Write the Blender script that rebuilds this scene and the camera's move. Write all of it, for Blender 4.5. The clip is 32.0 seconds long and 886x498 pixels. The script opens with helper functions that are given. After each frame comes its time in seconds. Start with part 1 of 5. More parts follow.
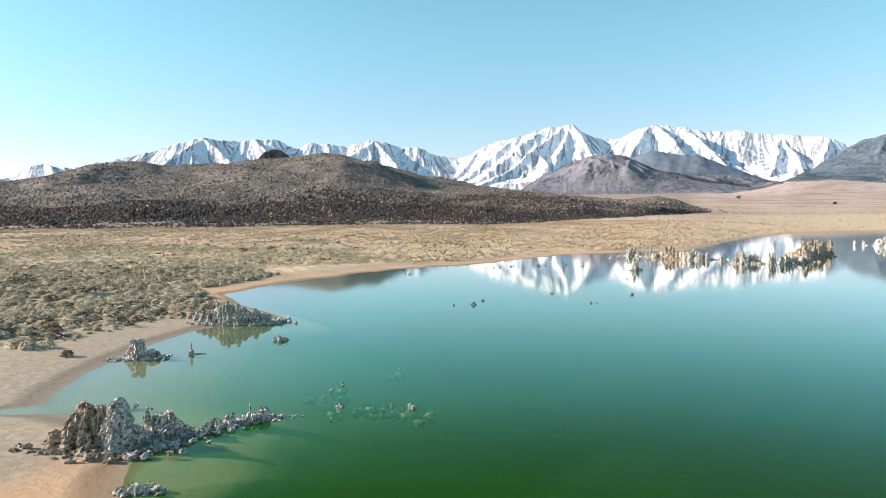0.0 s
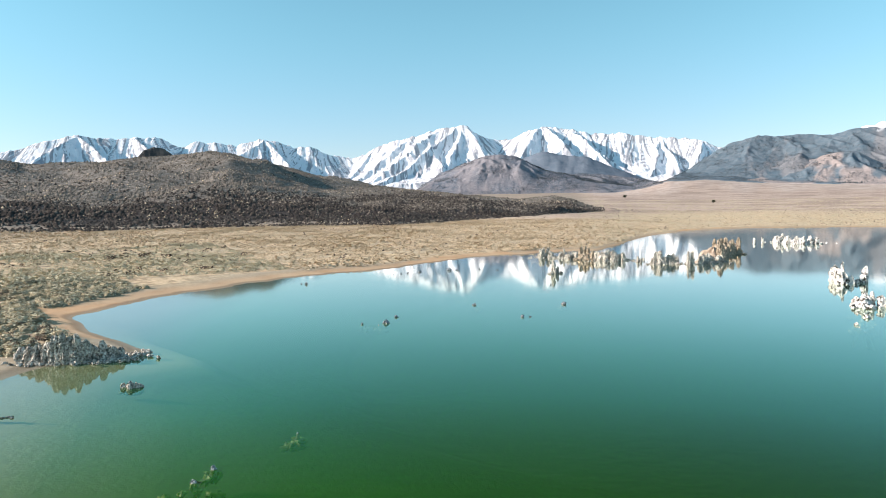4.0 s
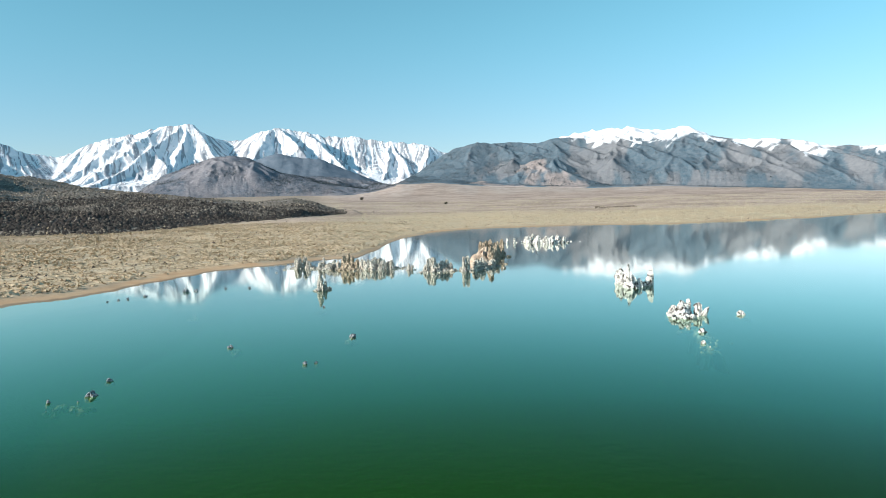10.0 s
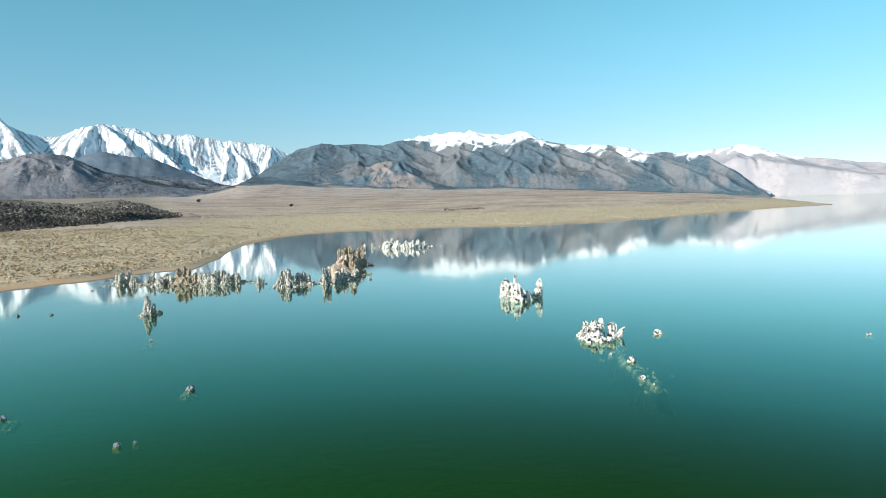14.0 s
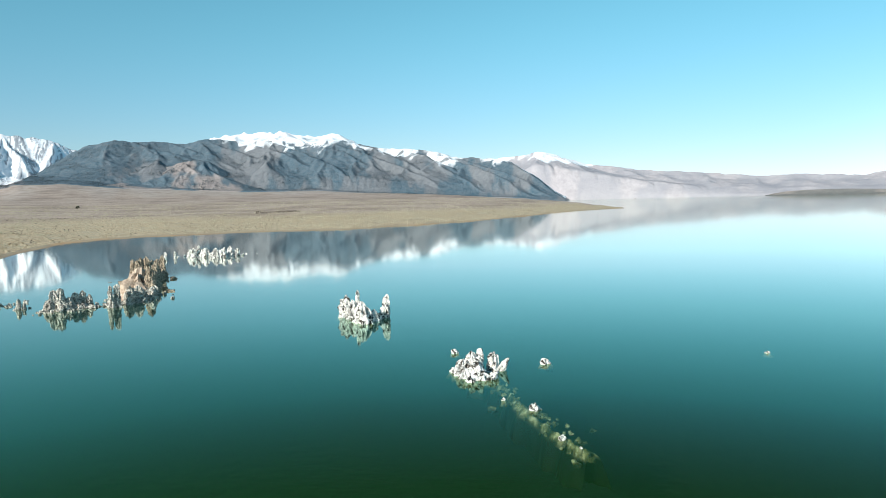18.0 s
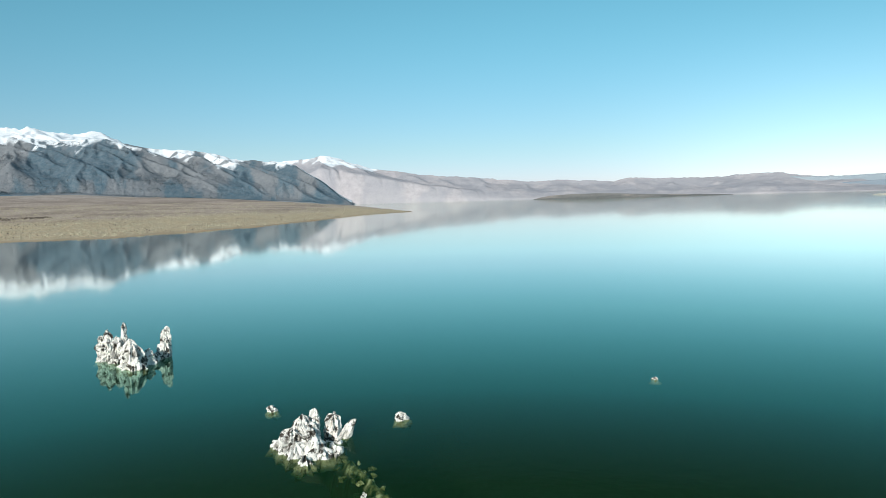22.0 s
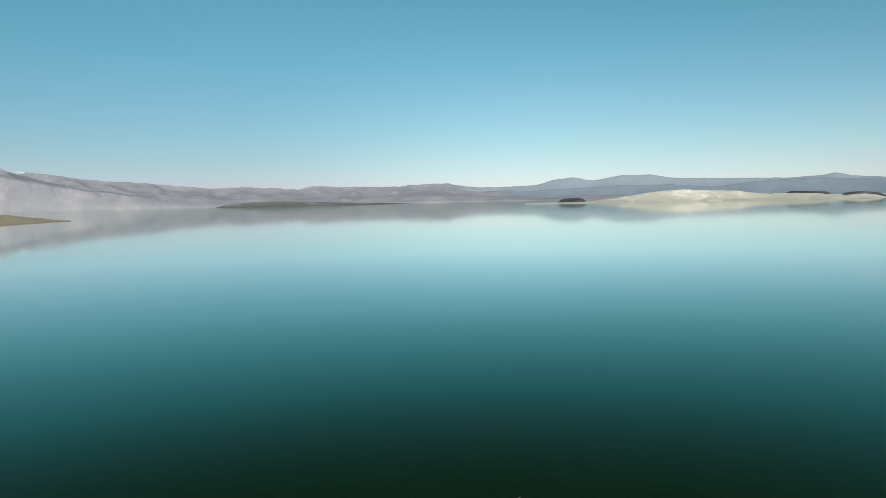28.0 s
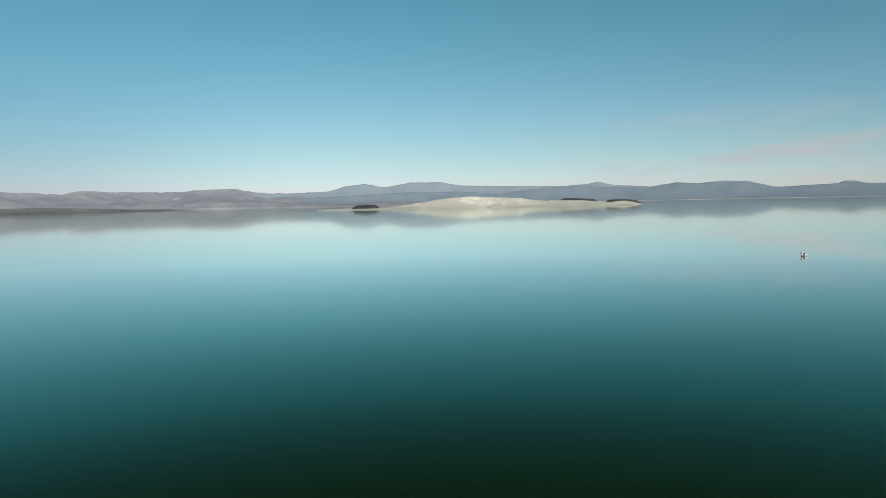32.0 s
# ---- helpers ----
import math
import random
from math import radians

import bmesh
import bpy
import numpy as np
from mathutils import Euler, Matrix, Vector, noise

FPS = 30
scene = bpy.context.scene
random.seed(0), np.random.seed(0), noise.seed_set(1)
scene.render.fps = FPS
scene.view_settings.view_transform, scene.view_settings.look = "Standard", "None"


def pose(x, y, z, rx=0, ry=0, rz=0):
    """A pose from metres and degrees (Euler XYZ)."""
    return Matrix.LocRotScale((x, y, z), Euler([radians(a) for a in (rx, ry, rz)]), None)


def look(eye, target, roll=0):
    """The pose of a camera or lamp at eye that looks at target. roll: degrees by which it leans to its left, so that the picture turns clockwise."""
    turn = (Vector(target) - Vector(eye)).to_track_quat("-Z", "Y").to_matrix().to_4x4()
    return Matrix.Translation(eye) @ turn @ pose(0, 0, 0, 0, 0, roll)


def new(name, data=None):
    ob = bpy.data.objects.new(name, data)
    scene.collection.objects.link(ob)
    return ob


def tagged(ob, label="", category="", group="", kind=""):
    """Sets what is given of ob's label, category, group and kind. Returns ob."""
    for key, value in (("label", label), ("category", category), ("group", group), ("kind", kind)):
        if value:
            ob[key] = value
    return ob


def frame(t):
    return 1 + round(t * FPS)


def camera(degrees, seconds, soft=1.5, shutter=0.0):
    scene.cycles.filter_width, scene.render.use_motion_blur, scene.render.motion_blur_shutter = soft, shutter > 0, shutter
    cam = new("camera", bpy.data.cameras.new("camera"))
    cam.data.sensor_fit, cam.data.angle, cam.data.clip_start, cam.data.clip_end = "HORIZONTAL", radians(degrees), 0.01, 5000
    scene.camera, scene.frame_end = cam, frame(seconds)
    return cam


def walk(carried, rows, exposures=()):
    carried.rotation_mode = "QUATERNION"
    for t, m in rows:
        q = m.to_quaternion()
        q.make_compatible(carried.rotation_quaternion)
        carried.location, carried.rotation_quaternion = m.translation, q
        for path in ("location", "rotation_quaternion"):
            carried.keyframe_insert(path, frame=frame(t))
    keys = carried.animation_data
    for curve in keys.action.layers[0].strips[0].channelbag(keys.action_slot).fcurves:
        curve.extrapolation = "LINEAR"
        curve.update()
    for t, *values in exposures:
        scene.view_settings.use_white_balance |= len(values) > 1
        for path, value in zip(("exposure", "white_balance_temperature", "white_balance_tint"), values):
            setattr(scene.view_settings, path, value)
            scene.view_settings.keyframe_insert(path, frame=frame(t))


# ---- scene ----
cam = camera(64.98, 32.0, soft=0.7)
# seconds, place, yaw (to the left of north), pitch and roll in degrees
PATH = [
    (0, 0.00, -0.00, 14.11, -0.00, -3.28, -0.59),
    (0.5, -0.15, 2.18, 14.07, -0.11, -3.28, -0.63),
    (1, -0.31, 4.34, 14.05, -0.32, -3.29, -0.66),
    (1.5, -0.49, 6.43, 14.03, -1.02, -3.28, -0.68),
    (2, -0.66, 8.45, 14.01, -1.85, -3.30, -0.74),
    (2.5, -0.80, 10.52, 13.98, -3.07, -3.32, -0.81),
    (3, -0.97, 12.66, 13.97, -5.21, -3.33, -0.86),
    (3.5, -1.11, 14.88, 13.96, -7.02, -3.35, -0.93),
    (5.5, -1.35, 23.39, 13.97, -13.45, -3.41, -1.08),
    (6, -1.16, 25.51, 13.99, -15.25, -3.40, -1.14),
    (6.5, -0.99, 27.65, 13.99, -16.97, -3.42, -1.19),
    (7, -0.82, 29.74, 13.99, -18.75, -3.43, -1.21),
    (7.5, -0.57, 31.82, 14.01, -20.56, -3.46, -1.23),
    (8, -0.23, 33.86, 14.03, -22.53, -3.52, -1.31),
    (8.5, 0.15, 35.91, 14.04, -24.64, -3.56, -1.38),
    (9, 0.61, 37.95, 14.03, -26.80, -3.58, -1.47),
    (9.5, 1.08, 40.00, 14.02, -28.64, -3.59, -1.55),
    (10, 1.61, 42.03, 14.01, -30.08, -3.62, -1.58),
    (10.5, 2.22, 44.05, 14.03, -31.31, -3.63, -1.58),
    (11, 2.93, 46.05, 14.05, -32.72, -3.66, -1.57),
    (11.5, 3.76, 48.10, 14.08, -34.32, -3.68, -1.60),
    (12, 4.58, 50.10, 14.11, -36.12, -3.69, -1.63),
    (12.5, 5.39, 52.06, 14.15, -37.92, -3.72, -1.59),
    (13, 6.28, 54.01, 14.20, -39.72, -3.74, -1.54),
    (13.5, 7.27, 55.91, 14.26, -41.25, -3.77, -1.57),
    (15.5, 11.64, 63.12, 14.37, -47.87, -3.90, -1.59),
    (16, 12.89, 64.84, 14.36, -49.94, -3.92, -1.52),
    (16.5, 14.23, 66.56, 14.33, -52.00, -3.93, -1.48),
    (17, 15.69, 68.25, 14.29, -54.03, -3.96, -1.40),
    (17.5, 17.16, 69.87, 14.27, -56.05, -3.96, -1.38),
    (18, 18.66, 71.44, 14.25, -58.03, -3.97, -1.38),
    (18.5, 20.17, 72.97, 14.23, -60.05, -3.98, -1.38),
    (19, 21.73, 74.42, 14.20, -62.14, -3.99, -1.41),
    (19.5, 23.34, 75.85, 14.17, -64.35, -4.00, -1.46),
    (20, 24.99, 77.15, 14.13, -66.53, -4.00, -1.51),
    (20.5, 26.71, 78.43, 14.08, -68.74, -4.01, -1.52),
    (21, 28.49, 79.65, 14.02, -70.96, -4.05, -1.51),
    (21.5, 30.28, 80.81, 13.96, -73.23, -4.05, -1.52),
    (22, 32.10, 81.85, 13.89, -75.55, -4.06, -1.51),
    (22.5, 33.92, 82.84, 13.84, -77.81, -4.06, -1.52),
    (23, 35.79, 83.77, 13.77, -80.01, -4.05, -1.51),
    (23.5, 37.75, 84.64, 13.73, -82.18, -4.06, -1.47),
    (24, 39.72, 85.38, 13.70, -84.33, -4.08, -1.36),
    (24.5, 41.63, 86.11, 13.70, -86.55, -4.08, -1.32),
    (25, 43.65, 86.74, 13.72, -88.78, -4.08, -1.34),
    (25.5, 45.68, 87.24, 13.73, -90.92, -4.07, -1.33),
    (27.5, 54.24, 88.43, 13.62, -99.22, -4.04, -1.24),
    (28, 56.57, 88.47, 13.64, -101.08, -4.00, -1.23),
    (28.5, 58.95, 88.40, 13.68, -103.04, -3.98, -1.22),
    (29, 61.38, 88.23, 13.73, -104.95, -3.97, -1.18),
    (29.5, 63.84, 87.97, 13.78, -107.00, -3.95, -1.18),
    (30, 66.30, 87.61, 13.84, -109.18, -3.91, -1.17),
    (30.5, 68.74, 87.17, 13.89, -111.34, -3.91, -1.16),
    (31, 71.14, 86.66, 13.94, -113.58, -3.88, -1.16),
    (31.5, 73.47, 86.07, 13.98, -115.82, -3.85, -1.14),
    (32, 75.76, 85.45, 14.01, -118.04, -3.83, -1.17),
]


def aim(x, y, z, yaw, pitch, roll):
    a, b = radians(yaw), radians(pitch)
    way = Vector((-math.sin(a) * math.cos(b), math.cos(a) * math.cos(b), math.sin(b)))
    return look((x, y, z), Vector((x, y, z)) + 100 * way, roll)

EXPOSURES = [(0.0, 0.95, 7300, 26), (6.0, 0.78, 7000, 20), (13.0, 0.5, 6550, 11), (19.0, 0.28, 6500, 10), (25.0, -0.24, 6500, 10), (28.0, -0.43, 6500, 10), (32.0, -0.55, 6500, 10)]
walk(cam, [(row[0], aim(*row[1:])) for row in PATH], EXPOSURES)

# ---- light ----
SUN_AZ, SUN_EL = 86.0, 23.0          # degrees left of north, above the horizon
world = bpy.data.worlds.new("sky")
scene.world = world
world.use_nodes = True
wn, wl = world.node_tree.nodes, world.node_tree.links
sky = wn.new("ShaderNodeTexSky")
sky.sky_type, sky.sun_disc = "NISHITA", False
sky.sun_elevation, sky.sun_rotation = radians(SUN_EL), radians(-SUN_AZ)
sky.altitude, sky.air_density, sky.dust_density, sky.ozone_density = 1200, 1.0, 0.6, 1.6
sky_way, sky_up, sky_band = wn.new("ShaderNodeTexCoord"), wn.new("ShaderNodeSeparateXYZ"), wn.new("ShaderNodeMapRange")
wl.new(sky_way.outputs["Generated"], sky_up.inputs["Vector"])
wl.new(sky_up.outputs["Z"], sky_band.inputs["Value"])
sky_band.interpolation_type = "SMOOTHSTEP"
sky_band.inputs["From Min"].default_value, sky_band.inputs["From Max"].default_value = -0.02, 0.30
tints, sky_tint = wn.new("ShaderNodeMix"), wn.new("ShaderNodeMix")
tints.data_type = sky_tint.data_type = "RGBA"
sky_tint.blend_type = "MULTIPLY"
sky_tint.inputs["Factor"].default_value = 1.0
tints.inputs["B"].default_value = (0.60, 1.09, 0.94, 1)
wl.new(sky_band.outputs["Result"], tints.inputs["Factor"])
north, low_tint = wn.new("ShaderNodeMapRange"), wn.new("ShaderNodeMix")
north.interpolation_type, low_tint.data_type = "SMOOTHSTEP", "RGBA"
north.inputs["From Min"].default_value, north.inputs["From Max"].default_value = -0.36, 0.12
low_tint.inputs["A"].default_value, low_tint.inputs["B"].default_value = (0.90, 0.97, 1.03, 1), (0.63, 0.675, 0.78, 1)
wl.new(sky_up.outputs["Y"], north.inputs["Value"])
wl.new(north.outputs["Result"], low_tint.inputs["Factor"])
skyline, skyline_tint, low_sum = wn.new("ShaderNodeMapRange"), wn.new("ShaderNodeMix"), wn.new("ShaderNodeMix")
skyline.interpolation_type, skyline_tint.data_type, low_sum.data_type, low_sum.blend_type = "SMOOTHSTEP", "RGBA", "RGBA", "MULTIPLY"
skyline.inputs["From Min"].default_value, skyline.inputs["From Max"].default_value, low_sum.inputs["Factor"].default_value = 0.0, 0.08, 1.0
skyline_tint.inputs["A"].default_value, skyline_tint.inputs["B"].default_value = (1.05, 1.0, 1.26, 1), (1, 1, 1, 1)
wl.new(sky_up.outputs["Z"], skyline.inputs["Value"])
wl.new(skyline.outputs["Result"], skyline_tint.inputs["Factor"])
wl.new(low_tint.outputs["Result"], low_sum.inputs["A"])
wl.new(skyline_tint.outputs["Result"], low_sum.inputs["B"])
wl.new(low_sum.outputs["Result"], tints.inputs["A"])
wl.new(sky.outputs["Color"], sky_tint.inputs["A"])
wl.new(tints.outputs["Result"], sky_tint.inputs["B"])
# thin cloud low over the far hills
cloud_map, cloud_tex, cloud_mix = wn.new("ShaderNodeMapping"), wn.new("ShaderNodeTexNoise"), wn.new("ShaderNodeMix")
cloud_map.inputs["Scale"].default_value = (5, 5, 22)
cloud_tex.inputs["Scale"].default_value, cloud_tex.inputs["Detail"].default_value = 1.0, 5.0
wl.new(sky_way.outputs["Generated"], cloud_map.inputs["Vector"])
wl.new(cloud_map.outputs["Vector"], cloud_tex.inputs["Vector"])
spots = []
for source, ends in ((cloud_tex.outputs["Fac"], (0.42, 0.72)), (sky_up.outputs["Z"], (0.13, 0.06)), (sky_up.outputs["Y"], (-0.62, -0.76)), (sky_up.outputs["Z"], (0.005, 0.04))):
    edge_node = wn.new("ShaderNodeMapRange")
    edge_node.interpolation_type = "SMOOTHSTEP"
    edge_node.inputs["From Min"].default_value, edge_node.inputs["From Max"].default_value = ends
    wl.new(source, edge_node.inputs["Value"])
    spots.append(edge_node.outputs["Result"])
while len(spots) > 1:
    times_node = wn.new("ShaderNodeMath")
    times_node.operation = "MULTIPLY"
    wl.new(spots.pop(), times_node.inputs[0])
    wl.new(spots.pop(), times_node.inputs[1])
    spots.append(times_node.outputs[0])
cloud_mix.data_type, cloud_mix.blend_type = "RGBA", "MIX"
cloud_mix.inputs["B"].default_value = (6.4, 6.0, 6.3, 1)
wl.new(spots[0], cloud_mix.inputs["Factor"])
wl.new(sky_tint.outputs["Result"], cloud_mix.inputs["A"])
wl.new(cloud_mix.outputs["Result"], wn["Background"].inputs["Color"])
wn["Background"].inputs["Strength"].default_value = 0.12
sun = new("sun", bpy.data.lights.new("sun", "SUN"))
sun.data.energy, sun.data.angle, sun.data.color = 4.8, radians(0.53), (1.0, 0.95, 0.87)
sun_way = Vector((-math.sin(radians(SUN_AZ)) * math.cos(radians(SUN_EL)), math.cos(radians(SUN_AZ)) * math.cos(radians(SUN_EL)), math.sin(radians(SUN_EL))))
sun.matrix_world = look(sun_way * 200, (0, 0, 0))


# ---- numbers: noise on arrays ----
def lattice(ix, iy, iz, seed):
    h = (ix * 374761393 + iy * 668265263 + iz * 2147483647 + seed * 974711) & 0xFFFFFFFF
    h = ((h ^ (h >> 13)) * 1274126177) & 0xFFFFFFFF
    return ((h ^ (h >> 16)) & 0xFFFF) / 32767.5 - 1.0


def value_noise(x, y, z=0.0, seed=0):
    x, y, z = np.broadcast_arrays(np.asarray(x, float), np.asarray(y, float), np.asarray(z, float))
    fx, fy, fz = np.floor(x), np.floor(y), np.floor(z)
    ix, iy, iz = fx.astype(np.int64), fy.astype(np.int64), fz.astype(np.int64)
    u, v, w = x - fx, y - fy, z - fz
    u, v, w = (q * q * (3 - 2 * q) for q in (u, v, w))
    out = 0
    for a, ka in ((0, 1 - u), (1, u)):
        for b, kb in ((0, 1 - v), (1, v)):
            for c, kc in ((0, 1 - w), (1, w)):
                out = out + ka * kb * kc * lattice(ix + a, iy + b, iz + c, seed)
    return out


def fbm(x, y, z=0.0, octaves=4, seed=0, gain=0.5):
    total, size = 0, 1.0
    for k in range(octaves):
        total = total + size * value_noise(np.asarray(x) * 2**k, np.asarray(y) * 2**k, np.asarray(z) * 2**k, seed + 17 * k)
        size *= gain
    return total


def ridged(x, y, octaves=4, seed=0, gain=0.55):
    total, size, norm = 0, 1.0, 0
    for k in range(octaves):
        total = total + size * (1 - np.abs(value_noise(np.asarray(x) * 2**k, np.asarray(y) * 2**k, 0.0, seed + 31 * k)) * 2)
        norm += size
        size *= gain
    return total / norm


def smooth(a, b, x):
    q = np.clip((np.asarray(x, float) - a) / (b - a), 0, 1)
    return q * q * (3 - 2 * q)


# ---- materials ----
def nodes_of(name):
    m = bpy.data.materials.new(name)
    m.use_nodes = True
    return m, m.node_tree.nodes, m.node_tree.links, m.node_tree.nodes["Principled BSDF"]


def noise_node(n, l, scale, detail=4.0, rough=0.55, stretch=None, coords="Object"):
    tc, tex = n.new("ShaderNodeTexCoord"), n.new("ShaderNodeTexNoise")
    tex.inputs["Scale"].default_value, tex.inputs["Detail"].default_value, tex.inputs["Roughness"].default_value = scale, detail, rough
    if stretch:
        mp = n.new("ShaderNodeMapping")
        mp.inputs["Scale"].default_value = stretch
        l.new(tc.outputs[coords], mp.inputs["Vector"])
        l.new(mp.outputs["Vector"], tex.inputs["Vector"])
    else:
        l.new(tc.outputs[coords], tex.inputs["Vector"])
    return tex.outputs["Fac"]


def ramp(n, l, fac, stops):
    r = n.new("ShaderNodeValToRGB")
    while len(r.color_ramp.elements) < len(stops):
        r.color_ramp.elements.new(0.5)
    for e, (at, colour) in zip(r.color_ramp.elements, stops):
        e.position, e.color = at, (*colour, 1)
    l.new(fac, r.inputs["Fac"])
    return r.outputs["Color"]


def blend(n, l, fac, a, b, mode="MIX"):
    mx = n.new("ShaderNodeMix")
    mx.data_type, mx.blend_type = "RGBA", mode
    for socket, value in ((mx.inputs["Factor"], fac), (mx.inputs["A"], a), (mx.inputs["B"], b)):
        if isinstance(value, (float, int)):
            socket.default_value = value
        elif isinstance(value, tuple):
            socket.default_value = (*value, 1)
        else:
            l.new(value, socket)
    return mx.outputs["Result"]


def bump(n, l, bsdf, height, strength, distance):
    b = n.new("ShaderNodeBump")
    b.inputs["Strength"].default_value, b.inputs["Distance"].default_value = strength, distance
    l.new(height, b.inputs["Height"])
    l.new(b.outputs["Normal"], bsdf.inputs["Normal"])


def attribute(n, name):
    a = n.new("ShaderNodeAttribute")
    a.attribute_name = name
    return a.outputs["Fac"]


def span(n, l, value, a, b):
    """0 at a, 1 at b, smooth between."""
    m = n.new("ShaderNodeMapRange")
    m.interpolation_type = "SMOOTHSTEP"
    m.inputs["From Min"].default_value, m.inputs["From Max"].default_value = a, b
    l.new(value, m.inputs["Value"])
    return m.outputs["Result"]


def height_of(n, l):
    g, s = n.new("ShaderNodeNewGeometry"), n.new("ShaderNodeSeparateXYZ")
    l.new(g.outputs["Position"], s.inputs["Vector"])
    return s.outputs["Z"]


def ground_material():
    """Wet and dry lake sand, grass flats and sagebrush soil, laid out by the cover attributes; the lake bed darkens
    with depth in place of the water's absorption.
    """
    m, n, l, p = nodes_of("lakeside_ground")
    fine, mid, wide = noise_node(n, l, 1.6, 6), noise_node(n, l, 0.11, 5), noise_node(n, l, 0.012, 4)
    sand = ramp(n, l, fine, [(0.25, (0.26, 0.21, 0.145)), (0.6, (0.37, 0.308, 0.222)), (0.85, (0.47, 0.405, 0.305))])
    rust = ramp(n, l, mid, [(0.3, (0.46, 0.27, 0.14)), (0.7, (0.56, 0.385, 0.235))])
    sand = blend(n, l, attribute(n, "rust"), sand, rust)
    soil = ramp(n, l, fine, [(0.25, (0.16, 0.13, 0.085)), (0.5, (0.32, 0.268, 0.18)), (0.78, (0.50, 0.43, 0.305))])
    dry = ramp(n, l, fine, [(0.2, (0.29, 0.235, 0.155)), (0.5, (0.47, 0.395, 0.28)), (0.8, (0.62, 0.535, 0.40))])
    # darker soil on the near flat paints in the shadows between shrubs
    soil = blend(n, l, attribute(n, "gap_shade"), dry, soil)
    tuft = noise_node(n, l, 0.75, 6, 0.68, (0.8, 1.15, 1.0))
    # the ramp's dark end paints in shade between the grass clumps
    grass = ramp(n, l, tuft, [(0.34, (0.135, 0.098, 0.062)), (0.44, (0.38, 0.28, 0.175)), (0.54, (0.59, 0.45, 0.29)), (0.68, (0.72, 0.57, 0.39))])
    soil = blend(n, l, span(n, l, mid, 0.25, 0.55), soil, grass)
    hill = ramp(n, l, noise_node(n, l, 0.42, 4, 0.8), [(0.36, (0.085, 0.077, 0.068)), (0.5, (0.165, 0.15, 0.13)), (0.64, (0.275, 0.25, 0.218))])
    pale = ramp(n, l, noise_node(n, l, 0.03, 8, 0.75), [(0.40, (0.28, 0.225, 0.195)), (0.5, (0.45, 0.375, 0.33)), (0.60, (0.60, 0.515, 0.46))])
    land = blend(n, l, attribute(n, "brush"), sand, soil)
    land = blend(n, l, attribute(n, "hill"), land, hill)
    # ground under dense brush, darkened further for the shade in the bank's folds
    bank = ramp(n, l, noise_node(n, l, 0.6, 5, 0.7), [(0.3, (0.02, 0.017, 0.018)), (0.55, (0.045, 0.038, 0.035)), (0.75, (0.12, 0.10, 0.085))])
    land = blend(n, l, attribute(n, "bank"), land, bank)
    steppe = ramp(n, l, noise_node(n, l, 0.35, 6, 0.7), [(0.34, (0.24, 0.175, 0.138)), (0.5, (0.44, 0.335, 0.27)), (0.66, (0.61, 0.48, 0.395))])
    brown = ramp(n, l, noise_node(n, l, 0.35, 6, 0.7), [(0.34, (0.15, 0.107, 0.086)), (0.5, (0.29, 0.213, 0.173)), (0.66, (0.46, 0.355, 0.29))])
    steppe = blend(n, l, span(n, l, wide, 0.44, 0.60), steppe, brown)
    land = blend(n, l, attribute(n, "steppe"), land, steppe)
    land = blend(n, l, attribute(n, "fan"), land, pale)
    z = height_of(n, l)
    # bed colour darkens with depth, painted in for light the water absorbs
    bed_by_depth = ramp(n, l, span(n, l, z, -4.5, -0.05), [(0.0, (0.003, 0.009, 0.006)), (0.5, (0.010, 0.028, 0.010)), (0.80, (0.04, 0.06, 0.035)), (0.93, (0.12, 0.13, 0.09)), (1.0, (0.30, 0.265, 0.19))])
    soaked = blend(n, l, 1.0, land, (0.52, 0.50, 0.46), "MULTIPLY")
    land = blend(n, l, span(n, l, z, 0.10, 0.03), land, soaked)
    colour = blend(n, l, span(n, l, z, -0.06, 0.06), bed_by_depth, land)
    l.new(colour, p.inputs["Base Color"])
    wet = n.new("ShaderNodeMapRange")
    wet.inputs["From Min"].default_value, wet.inputs["From Max"].default_value = 0.0, 0.22
    wet.inputs["To Min"].default_value, wet.inputs["To Max"].default_value = 0.55, 0.95
    l.new(z, wet.inputs["Value"])
    l.new(wet.outputs["Result"], p.inputs["Roughness"])
    p.inputs["Specular IOR Level"].default_value = 0.25
    bump(n, l, p, noise_node(n, l, 0.9, 8, 0.65), 0.5, 0.22)
    return m


